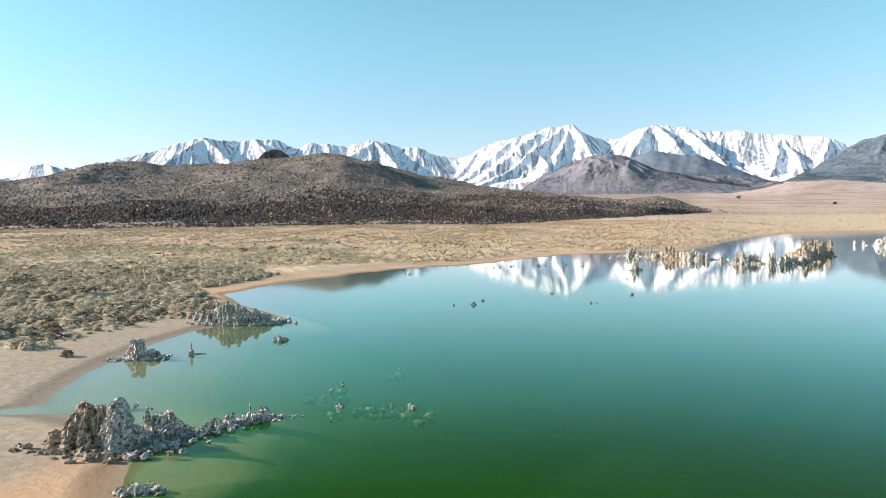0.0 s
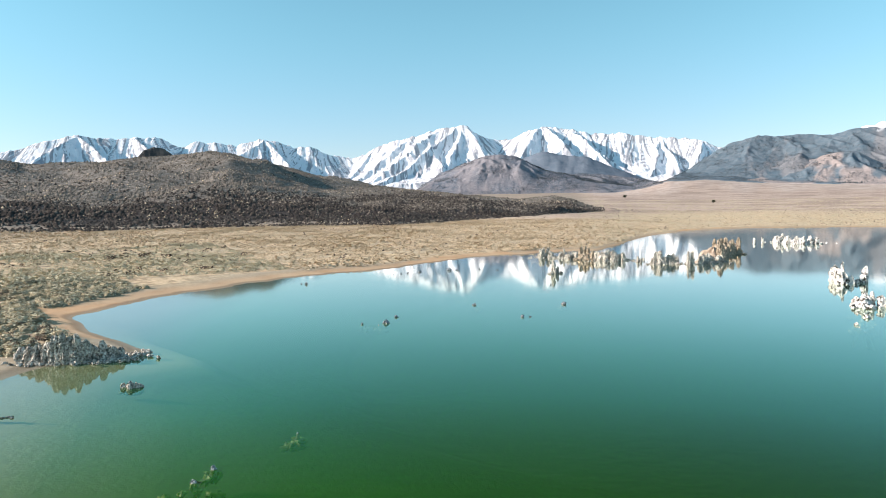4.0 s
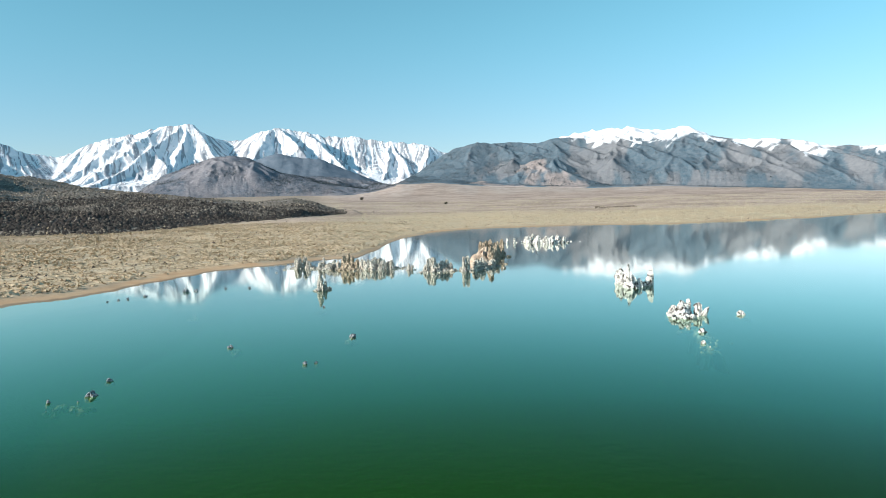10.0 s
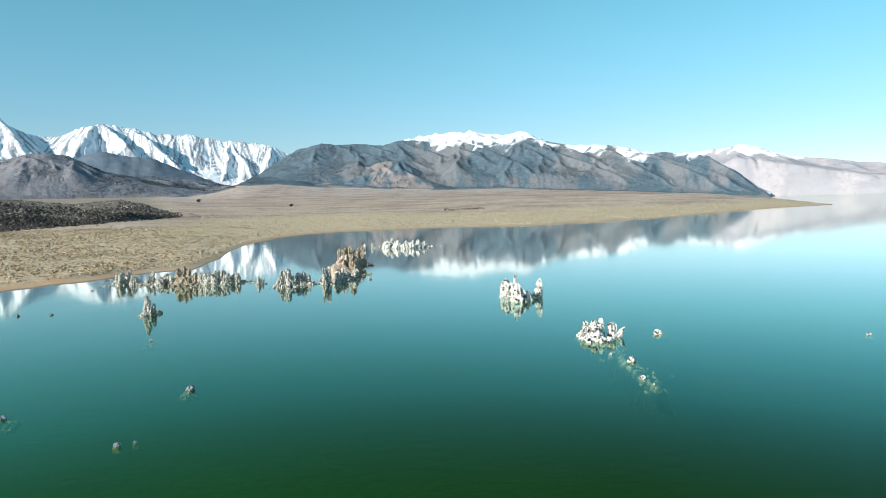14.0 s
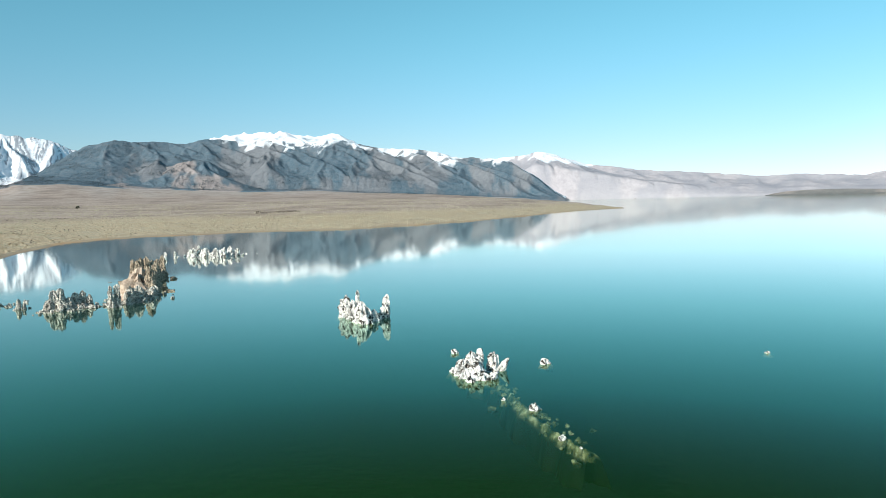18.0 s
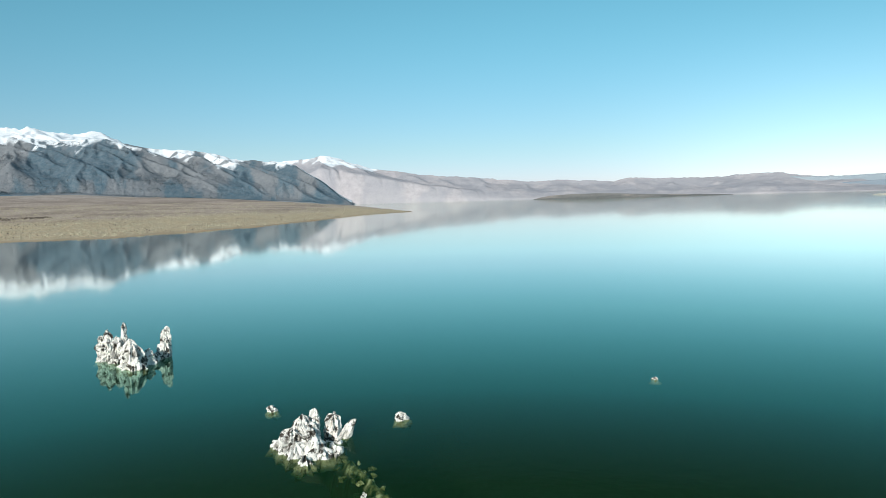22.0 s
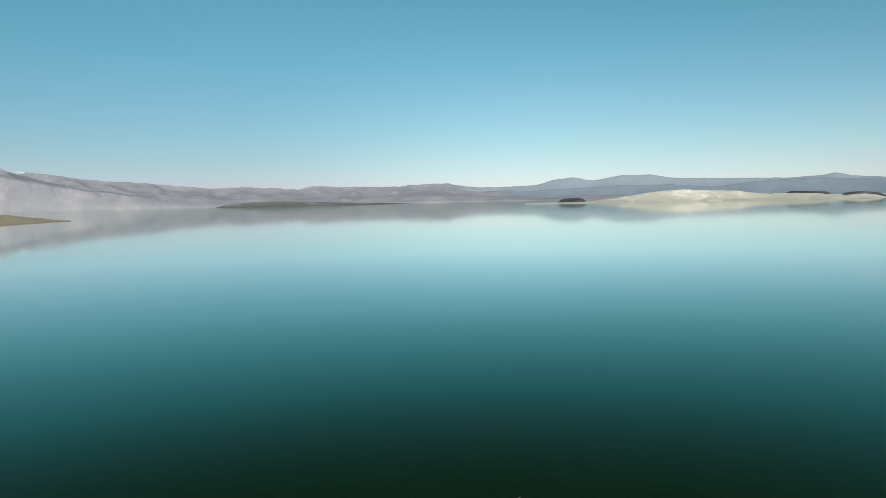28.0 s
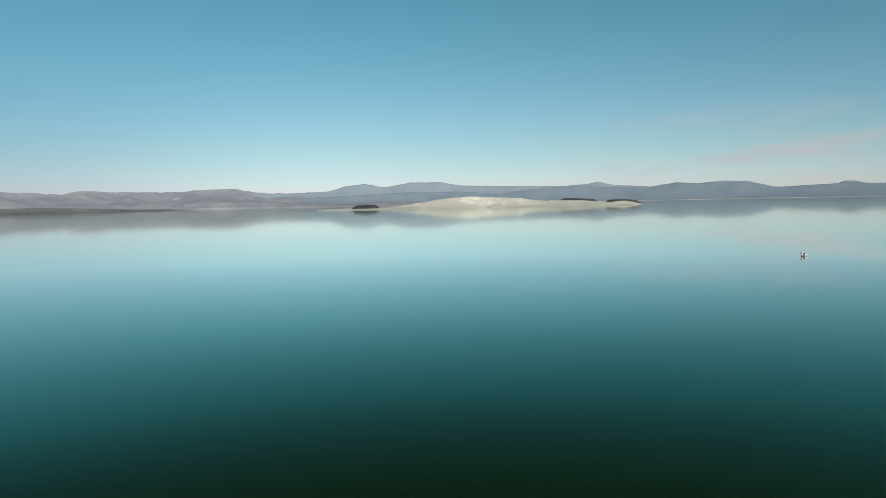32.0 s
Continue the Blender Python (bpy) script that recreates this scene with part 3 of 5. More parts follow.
# ---- mountains ----
def carve(H, du, dv, keep, drops, seed, steps=70, depth=1.6, batches=16):
    """Rain runs down the slope H (rows towards the crest, columns along it) and cuts gullies; keep is 0 where nothing may change."""
    rng, H = np.random.default_rng(seed), H.copy()
    rows, cols = H.shape
    for _ in range(batches):
        n = drops // batches
        x, y = rng.uniform(1, cols - 2.01, n), rng.uniform(rows * 0.25, rows - 2.01, n)
        wx, wy, load = np.zeros(n), np.zeros(n), np.zeros(n)
        delta = np.zeros_like(H)
        for k in range(steps):
            i, j = y.astype(int), x.astype(int)
            fy, fx = y - i, x - j
            a, b, c, d = H[i, j], H[i, j + 1], H[i + 1, j], H[i + 1, j + 1]
            gx, gy = ((b - a) * (1 - fy) + (d - c) * fy) / du, ((c - a) * (1 - fx) + (d - b) * fx) / dv
            slope = np.hypot(gx, gy) + 1e-6
            wx, wy = 0.35 * wx - 0.65 * gx / slope, 0.35 * wy - 0.65 * gy / slope
            size = np.hypot(wx, wy) + 1e-6
            wx, wy = wx / size, wy / size
            want = depth * np.clip(slope, 0, 1.2) * (1 - k / steps)
            change = np.clip((load - want) * 0.25, -0.35 * slope * du, 0.5 * load)
            load = load - change
            for di, dj, w in ((0, 0, (1 - fy) * (1 - fx)), (0, 1, (1 - fy) * fx), (1, 0, fy * (1 - fx)), (1, 1, fy * fx)):
                np.add.at(delta, (i + di, j + dj), w * change)
            x, y = np.clip(x + wx * 0.9, 0, cols - 2.01), np.clip(y + wy * 0.9 * du / dv, 0, rows - 2.01)
        H = H + delta * keep
        soft = (np.roll(H, 1, 0) + np.roll(H, -1, 0) + np.roll(H, 1, 1) + np.roll(H, -1, 1)) / 4
        soft[[0, -1]] = H[[0, -1]]
        soft[:, [0, -1]] = H[:, [0, -1]]
        H = H + (soft - H) * 0.10 * keep
    return H


def mellow(a, width):
    """Running mean along both ways of a sheet."""
    for axis in (0, 1):
        pad = [(0, 0), (0, 0)]
        pad[axis] = (width, width)
        s = np.cumsum(np.pad(a, pad, "edge"), axis=axis)
        s = np.insert(s, 0, 0, axis=axis)
        n = a.shape[axis]
        a = (np.take(s, range(2 * width + 1, 2 * width + 1 + n), axis=axis) - np.take(s, range(n), axis=axis)) / (2 * width + 1)
    return a


def branch(rng, ridge, base, steep, gap, reach=1.0, keen=0.5):
    """Side spurs of a ridge, a list of (along, towards the lake, height): about one each gap metres on either side."""
    out, left = [], gap * rng.random()
    for (u0, w0, h0), (u1, w1, h1) in zip(ridge, ridge[1:]):
        size, at_ = math.hypot(u1 - u0, w1 - w0), left
        while at_ < size:
            q = at_ / size
            u, w, h = u0 + q * (u1 - u0), w0 + q * (w1 - w0), h0 + q * (h1 - h0)
            for side in (-1, 1):
                way = math.atan2(w1 - w0, u1 - u0) + side * rng.uniform(0.75, 1.35)
                drop = max(h - base, 1.0)
                size_s = reach * drop * rng.uniform(0.6, 1.5)
                spur = [(u, w, h)]
                for k in (1, 2, 3):
                    way += rng.normal(0, 0.13)
                    way += 0.30 * math.sin(math.pi / 2 - way)
                    spur.append((spur[-1][0] + math.cos(way) * size_s / 3, spur[-1][1] + math.sin(way) * size_s / 3, base + drop * math.exp(-keen * rng.uniform(0.85, 1.15) * steep * k / 3 * size_s / drop)))
                out.append(spur)
            at_ += gap * rng.uniform(0.6, 1.4)
        left = at_ - size
    return out


def ridge_field(U, W, base, ridges, steep):
    """The land under a net of ridges: each falls away on both sides, steep at first, then in a long apron."""
    H = np.array(np.broadcast_to(base, U.shape), float)
    du, dw = abs(U[0, 1] - U[0, 0]), abs(W[1, 0] - W[0, 0])
    rows, cols = U.shape
    for ridge in ridges:
        for (u0, w0, h0), (u1, w1, h1) in zip(ridge, ridge[1:]):
            far = 3.2 * max(h0, h1) / steep + 60
            j0, j1 = (int((U[0, 0] - q) / du) for q in (max(u0, u1) + far, min(u0, u1) - far))
            i0, i1 = (int((W[0, 0] - q) / dw) for q in (max(w0, w1) + far, min(w0, w1) - far))
            j0, j1, i0, i1 = max(j0, 0), min(j1 + 1, cols), max(i0, 0), min(i1 + 1, rows)
            if j1 <= j0 or i1 <= i0:
                continue
            cut = (slice(i0, i1), slice(j0, j1))
            u, w, b = U[cut] - u0, W[cut] - w0, (base[cut] if isinstance(base, np.ndarray) else base)
            eu, ew = u1 - u0, w1 - w0
            q = np.clip((u * eu + w * ew) / (eu * eu + ew * ew + 1e-6), 0, 1)
            drop = np.maximum(h0 + q * (h1 - h0) - b, 1.0)
            H[cut] = np.maximum(H[cut], b + drop * np.exp(-steep * np.hypot(u - q * eu, w - q * ew) / drop))
    return H


def drainage(H, du, dv):
    """How much slope drains through each place, 0 on the ribs to 1 in the gullies."""
    rows, cols = H.shape
    pad = np.pad(H, 1, "edge")
    best, to = np.full(H.shape, 0.0), np.arange(H.size).reshape(H.shape)
    for di in (-1, 0, 1):
        for dj in (-1, 0, 1):
            if di or dj:
                fall = (H - pad[1 + di:1 + di + rows, 1 + dj:1 + dj + cols]) / math.hypot(di * dv, dj * du)
                aim_at = np.clip(np.arange(rows)[:, None] + di, 0, rows - 1) * cols + np.clip(np.arange(cols)[None] + dj, 0, cols - 1)
                to = np.where(fall > best, aim_at, to)
                best = np.maximum(best, fall)
    acc, goal = [1.0] * H.size, to.ravel().tolist()
    for k in np.argsort(-H.ravel()).tolist():
        if goal[k] != k:
            acc[goal[k]] += acc[k]
    # streaks that run with the fall of the slope
    grain = np.random.default_rng(rows * 7 + cols).random(H.size)
    streak, down = grain.copy(), to.ravel()
    for _ in range(22):
        streak = 0.35 * grain + 0.65 * streak[down]
        grain = 0.5 * grain + 0.5 * grain[down]
    streak = streak.reshape(H.shape)
    streak = (streak + np.roll(streak, 1, 1) + np.roll(streak, -1, 1)) / 3
    streak = (streak - mellow(streak, 6)) / (streak.std() + 1e-6)
    return mellow(np.clip(np.log(np.array(acc).reshape(H.shape)) / 5.0, 0, 1), 1), np.clip(streak, -2, 2)


def mountain(name, label, crest, radius, front, back, material, base=20.0, step=0.11, rows=56, rough=0.2, period=3.0, snow=None, seed=1, jag=0.012, slant=0.0, bare=0.8, drops=0, depth=1.6, hollow=0.6, flute=0.0, saddles=(), spurs=None, steep=0.9, gap=170.0, keen=0.5, wind=40.0, apron=30.0, finer=0.55, summits=()):
    """A range along an arc: crest is a list of (degrees, height); it falls to its foot over front metres and behind it over back metres.
    With spurs, a net of ridges shapes the face and straight ribs fan out below the summits; without, ribs come down every few degrees (period).
    Rain (drops) then cuts the gullies."""
    ca, ch = (np.array(q, float) for q in zip(*sorted(crest)))
    az = np.arange(ca[0], ca[-1] + step / 2, step)
    top = np.interp(az, ca, ch)
    for _ in range(2):
        top = np.convolve(np.pad(top, 1, "edge"), [0.25, 0.5, 0.25], "valid")
    broad = mellow(np.broadcast_to(top, (3, len(az))), max(1, int(1.2 / step)))[1]
    top = top + jag * ch.max() * fbm(az * 2.2, 0, 0, 4, seed) * 0.8
    v = np.linspace(0, 1, rows)
    A, V = np.meshgrid(az, v)
    base = np.interp(A, *zip(*sorted(base))) if isinstance(base, list) else base
    T = np.maximum(broad + (top - broad) * V**3, base + 1)
    P = A - slant * (1 - V) + 0.25 * period * fbm(A * 0.5, V * 1.6, 0, 3, seed + 3) * (1 - V)
    ribs = ridged(P / period, V * 0.7 + 5, 3, seed + 7, 0.45)
    R = radius - front * (1 - V)
    X0, Y0 = -np.sin(np.radians(A)) * R, np.cos(np.radians(A)) * R
    env = np.clip(4 * V * (1 - V), 0, 1) ** 0.7
    H = base + (T - base) * ((1 - hollow) * V + hollow * V**2.1 + rough * env * ribs)
    H = H + (T - base) * env * 0.014 * fbm(X0 / 70, Y0 / 70, 0, 4, seed + 61)
    H = H + flute * np.clip(3 * V * (1.02 - V), 0, 1) * (ridged(P / 0.8, V * 1.1, 3, seed + 71, 0.6) - 0.2)
    H = np.minimum(H, T * (R / radius) ** 0.5 - 0.10 * (1 - V) * (T - base))
    if spurs is not None:
        # spurs as (degrees, metres in front of the crest, height), with side spurs of their own
        rng, low = np.random.default_rng(seed + 5), float(np.mean(base))
        way = lambda q: (math.radians(q[0]) * radius, q[1], q[2])
        main = [[way(q) for q in spur] for spur in spurs]
        crestline = [(math.radians(a) * radius, 0.0, h) for a, h in zip(az[::3], top[::3])]
        nets = main + [b for q in main for b in branch(rng, q, low, steep, gap, 0.8, keen)] + branch(rng, crestline[::-1], low, steep, gap, 1.0, keen)
        nets = nets + [b for q in nets[len(main):] for b in branch(rng, q, low, steep, gap * finer, 0.55, keen + 0.1)]
        U, W = np.radians(A) * radius, (1 - V) * front
        U, W = U[:, ::-1], W[:, ::-1]
        bend = np.clip(W / 120, 0, 1)
        base_l = base[:, ::-1] if isinstance(base, np.ndarray) else base
        H = ridge_field(U, W, base_l, [crestline] + nets, steep)
        # wind the ridges about
        su = wind * fbm(U / 260, W / 260, 0, 4, seed + 81) * bend / abs(U[0, 1] - U[0, 0])
        sw = wind * fbm(U / 260, W / 260, 0, 4, seed + 83) * bend / abs(W[1, 0] - W[0, 0])
        ii, jj = np.meshgrid(np.arange(H.shape[0]), np.arange(H.shape[1]), indexing="ij")
        fi, fj = np.clip(ii + sw, 0, H.shape[0] - 1.001), np.clip(jj + su, 0, H.shape[1] - 1.001)
        i0, j0 = fi.astype(int), fj.astype(int)
        fi, fj = fi - i0, fj - j0
        H = (H[i0, j0] * (1 - fj) + H[i0, j0 + 1] * fj) * (1 - fi) + (H[i0 + 1, j0] * (1 - fj) + H[i0 + 1, j0 + 1] * fj) * fi
        H = H[:, ::-1]
        H = H + (H - base) * 0.02 * fbm(X0 / 60, Y0 / 60, 0, 4, seed + 61) * bend
        H = base + (H - base) * np.clip(V / 0.28, 0, 1) ** 0.8
        H = np.where(V > 0.995, top, np.minimum(H, 14 + (top - 14) * R / radius - 14 * (1 - V)))
    if drops:
        H = carve(H, math.radians(step) * radius, front / rows, np.clip((1 - V) * 12, 0, 1) * smooth(0, 0.06, V), drops, seed, depth=depth)
    H = H + (T - base) * env * 0.003 * fbm(X0 / 22, Y0 / 22, 0, 3, seed + 63)
    rib = H - mellow(H, 5)
    drain, streak = drainage(H, math.radians(step) * radius, front / rows) if spurs is not None else (None, None)
    steep_of = np.hypot(np.gradient(H, axis=1) / (math.radians(step) * radius), np.gradient(H, axis=0) / (front / rows))
    if drain is not None:
        if summits:
            # straight ribs and couloirs that fan out below each summit
            along, deep = np.radians(A) * radius, (1 - V) * front
            tops = np.radians(np.array(summits)) * radius
            near = np.argmin(np.abs((along + 40 * fbm(along / 150, deep / 150, 0, 2, seed + 95))[..., None] - tops), -1)
            side, rad = along - tops[near], np.hypot(along - tops[near], deep + 260)
            turn = np.arctan2(side, deep + 260) + 0.02 * fbm(along / 90, deep / 90, 0, 3, seed + 96)
            streak = fbm(turn * 34 + 9.7 * near, rad / 260, 0, 4, seed + 97, 0.82)
            streak = np.clip(streak / streak.std(), -2, 2)
        H = H + flute * streak * smooth(0.25, 0.6, steep_of) * np.clip((1 - V) * 10, 0, 1)
        lie = ground_height(CX + X0, CY + Y0)[0]
        H = np.where(V > 0.03, np.maximum(H, np.minimum(lie + 2 + apron * V, top - 4)), H)
    H = H - base * 1.4 * (1 - smooth(0, 0.05, V))
    H, R = np.concatenate([H, [top * (1 - 0.6 * q * q) for q in np.linspace(0.06, 1, 8)]]), np.concatenate([R, [np.full(len(az), radius + back * q) for q in np.linspace(0.1, 1, 8)]])
    A2 = np.broadcast_to(az, H.shape)
    X, Y = CX - np.sin(np.radians(A2)) * R, CY + np.cos(np.radians(A2)) * R
    me = mesh_of(name, np.stack([X, Y, H], -1).reshape(-1, 3), grid_faces(*H.shape)[:, ::-1], material)
    behind = np.ones((8, len(az)))
    cov = np.zeros(A.shape)
    if snow:
        line, blur, ridges, *ends = snow
        if ends:
            line = 0.15 * line + 0.85 * (top - ends[0]) + 400 * (1 - smooth(ends[1], ends[1] - 3, A) * smooth(ends[2] - 4, ends[2], A))
        cov = smooth(line - blur, line + blur, H[:rows] + blur * 0.9 * fbm(P * 0.8, V * 2.0, 0, 4, seed + 23) - 0.5 * blur * np.clip(ribs, -1, 1))
        shade = np.gradient(H[:rows], axis=1) / (math.radians(step) * radius)
        if drain is not None:
            rockface = smooth(0.16, 0.52, steep_of + 0.22 * fbm(A * 1.1, V * 2.4, 0, 3, seed + 93))
            cov = cov - ridges * np.clip(rockface * (0.3 - 0.3 * (drain - 0.35) + 0.75 * streak), 0, 1.2)
        else:
            # less snow on right-facing slopes, so the cover deepens their shade
            cov = cov - ridges * (0.5 * np.clip(rib / 5.0, -0.5, 1.0) + smooth(0.25, 1.0, shade) + 0.85 * np.clip(ridged(P / 0.4, V * 0.8, 3, seed + 91) - 0.1, 0, 1))
    cover(me, "snow", np.clip(np.concatenate([cov, behind * bool(snow)]), 0, 1))
    face = smooth(0.0, 0.7, fbm(P * 1.5 / period, V * 1.3, 0, 4, seed + 29) + 0.12 * np.clip(rib / 4, -1, 1)) * bare
    if drain is not None:
        face = bare * np.clip(smooth(-0.25, 0.5, fbm(A / 1.7, V * 2.2, 0, 4, seed + 29) + 0.5 * (0.35 - drain) + 0.25 * (0.45 - V)), 0, 1)
    cover(me, "bare", np.concatenate([face, behind * 0]))
    if not saddles:
        return tagged(new(name, me), label, "mountain")
    # cut at the saddles into peaks
    root = tagged(new(name), label, "mountain")
    co, cuts = np.stack([X, Y, H], -1), [0] + [int((q - az[0]) / step) for q in sorted(saddles)] + [len(az) - 1]
    for a, b in zip(cuts, cuts[1:]):
        sub = mesh_of("peak", co[:, a:b + 1].reshape(-1, 3), grid_faces(len(H), b + 1 - a)[:, ::-1], material)
        for key in ("snow", "bare"):
            values = np.empty(H.size, np.float32)
            me.attributes[key].data.foreach_get("value", values)
            cover(sub, key, values.reshape(H.shape)[:, a:b + 1])
        new("peak", sub).parent = root
    bpy.data.meshes.remove(me)
    return root


SNOW_CREST = [(40, 150), (33, 215), (32.2, 229), (31.5, 273), (30.8, 299), (30.2, 305), (29.4, 269), (27.6, 300), (26, 327), (25, 343), (23.9, 365), (22.7, 398), (21, 445), (19.4, 474), (18.1, 459), (16.2, 467), (15.5, 472),
              (13.8, 465), (12.25, 412), (11.3, 449), (9.8, 446), (8.2, 432), (6, 475), (4.7, 443), (3.6, 422), (2.4, 430), (1, 380), (0.1, 364), (-0.6, 356), (-2.1, 368), (-2.8, 416), (-4.6, 469),
              (-6.2, 488), (-7.9, 533), (-9.6, 552), (-10.6, 544), (-11.5, 491), (-12.3, 455), (-13.9, 455), (-15.2, 500), (-16.8, 541), (-18.4, 516), (-19.7, 500), (-20.7, 478),
              (-22.2, 472), (-23.5, 469), (-24.7, 446), (-26, 433), (-27.7, 423), (-29.3, 404), (-30.2, 357), (-33, 300), (-36, 200)]
DARK_CREST = [(-25, 90), (-27, 160), (-28.6, 241), (-30.2, 320), (-31.1, 352), (-33, 384), (-34.5, 372), (-36.2, 380), (-38, 366), (-39.1, 392), (-40.4, 396), (-41.6, 382), (-43.6, 388), (-45.4, 384),
              (-46.8, 372), (-48.4, 380), (-50, 384), (-51, 366), (-52.1, 346), (-54.4, 332), (-57.1, 317), (-59, 273), (-61.2, 264), (-62.8, 256), (-63.9, 223), (-65.8, 136), (-67.1, 52), (-68, 20)]
THIRD_CREST = [(-58, 150), (-60.5, 240), (-62.8, 288), (-64.6, 301), (-65.9, 322), (-67.1, 298), (-68.5, 258), (-69.9, 228), (-71, 216), (-72.6, 198), (-74, 178), (-77, 161), (-79.9, 139), (-82.4, 116), (-84.9, 123), (-89.3, 105),
               (-90.4, 121), (-94.2, 110), (-97, 108), (-99.3, 126), (-100.9, 127), (-103.2, 97), (-105.4, 91), (-110, 80), (-120, 60)]
LOW_CREST = [(-94, 20), (-97, 70), (-99.3, 95), (-101, 104), (-103.2, 92), (-105.4, 90), (-108.4, 100), (-110, 134), (-111.3, 144), (-112.9, 120), (-114.9, 147), (-117.4, 148), (-119.1, 122), (-122.8, 112),
             (-127.2, 104), (-129.2, 112), (-130.1, 127), (-131.3, 104), (-134.2, 87), (-136.1, 111), (-137.6, 99), (-139.2, 112), (-141.1, 107), (-143, 68), (-146.5, 58), (-147.4, 91), (-148.3, 89), (-149, 60), (-150, 77), (-154, 60), (-165, 30)]
SNOW_SPURS = [
    [(-9.6, 0, 552), (-7.9, 230, 410), (-5.2, 500, 250), (-1.6, 820, 110)], [(-8.2, 0, 536), (-5.4, 280, 340), (-2.2, 560, 170), (1.0, 800, 90)], [(-5.8, 0, 484), (-3.4, 240, 310), (-0.6, 520, 140)],
    [(-9.9, 0, 550), (-9.6, 280, 390), (-8.6, 620, 220), (-8.0, 850, 120)], [(-10.4, 0, 546), (-11.2, 160, 455), (-12.0, 380, 300), (-12.4, 640, 170)],
    [(-16.4, 0, 540), (-15.3, 280, 400), (-14.2, 580, 220), (-13.4, 820, 120)], [(-16.9, 0, 538), (-18.0, 240, 420), (-19.4, 540, 260), (-20.6, 800, 150)], [(-18.6, 0, 512), (-20.2, 220, 410), (-21.8, 460, 270), (-22.6, 700, 150)],
    [(-21.4, 0, 474), (-21.9, 260, 280), (-22.3, 460, 160)], [(-24.0, 0, 455), (-24.0, 240, 270), (-23.8, 480, 150)], [(-26, 0, 433), (-25.4, 330, 270), (-24.9, 640, 130)], [(-29, 0, 405), (-28.3, 300, 270), (-27.4, 600, 140)],
    [(6, 0, 475), (4.6, 250, 340), (3.0, 600, 150)], [(6, 0, 475), (8.4, 300, 320), (10.2, 660, 150)], [(15.5, 0, 472), (13.7, 300, 330), (12.5, 650, 150)], [(19.4, 0, 474), (17.6, 300, 330), (16.2, 700, 150)],
    [(19.4, 0, 474), (22.4, 350, 300), (25, 700, 140)], [(30.2, 0, 305), (29, 250, 200), (27.6, 520, 110)], [(-2.6, 0, 400), (-1.2, 220, 260), (0.4, 480, 140)]]
mountain("snow_mountain_range", "jagged granite mountain range deep in white snow", SNOW_CREST, 4600, 1000, 250, SNOW_ROCK, 40, bare=0.12, snow=(120, 110, 0.8), seed=4, jag=0.016, rows=130, step=0.07, drops=0, flute=2.4, summits=(30.3, 19.4, 15.5, 10.0, 6.0, 2.0, -5.0, -9.6, -16.7, -19.5, -22.2, -24.0, -26.2, -29.0), saddles=(29.4, 12.3, 0.0, -12.8, -22.0), spurs=SNOW_SPURS, steep=0.95, gap=1000, keen=0.72, wind=26, finer=6)
# long spurs that run down and away to the north
SPUR_RNG = np.random.default_rng(77)
DARK_SPURS = [[(-31, 0, 350), (-29.4, 280, 210), (-28, 560, 100)], [(-32.6, 0, 378), (-32.2, 300, 250), (-31.2, 600, 120)]]
for a0 in (-34.2, -36.8, -39.3, -41.6, -44.4, -46.6, -48.9, -51.6, -54.2, -56.8, -59.2, -61.4):
    h0, k = float(np.interp(-a0, [-q[0] for q in DARK_CREST], [q[1] for q in DARK_CREST])), SPUR_RNG.uniform(0.8, 1.2)
    DARK_SPURS.append([(a0, 0, h0), (a0 - 2.6 * k, 230, 0.80 * h0 * SPUR_RNG.uniform(0.92, 1.08)), (a0 - 5.4 * k, 500, 0.50 * h0 * SPUR_RNG.uniform(0.85, 1.15)), (a0 - 8.6 * k, 800, 0.18 * h0)])
dark_mountain = mountain("dark_mountain", "dark scrub-covered mountain with snow along its top", DARK_CREST, 4200, 900, 300, DARK_ROCK, [(-25, 52), (-33, 46), (-40, 22), (-48, 16), (-56, 10), (-62, 5), (-68, 2)], bare=0.38, flute=1.2, apron=45, snow=(370, 55, 0.55, 72, -38.0, -80.0), seed=14, rows=120, step=0.07, drops=50000, depth=1.6, spurs=DARK_SPURS, steep=0.62, gap=380, keen=0.66, wind=24, finer=1.6)
mountain("snow_dome", "smooth snow-covered summits behind the dark mountain", [(-38.2, 330), (-39.1, 408), (-41.4, 442), (-42.6, 444), (-43.6, 452), (-45.4, 459), (-46.2, 440), (-47.8, 432), (-49.6, 443), (-50.6, 410), (-52, 340)], 4400, 260, 200, SNOW_ROCK, 200, snow=(230, 40, 0.35), seed=15, rows=50, drops=8000, depth=1.0, jag=0.02, spurs=[], steep=0.6, gap=120)
dark_spur = mountain("dark_spur", "dark spur with tan faces below the mountain", [(-31, 70), (-32.2, 120), (-33.9, 144), (-35.2, 181), (-37, 223), (-38.3, 246), (-39.5, 239), (-41, 182), (-42.6, 124), (-43.9, 74)], 3700, 420, 300, DARK_ROCK, 44, bare=1.0, seed=17, rows=60, step=0.07, drops=12000, spurs=[[(-38.3, 0, 246), (-36.6, 170, 150), (-35, 330, 80)], [(-39.5, 0, 239), (-41, 160, 150), (-42.6, 320, 80)], [(-37, 0, 223), (-34.6, 160, 130), (-33, 300, 70)]], steep=0.75, gap=130)
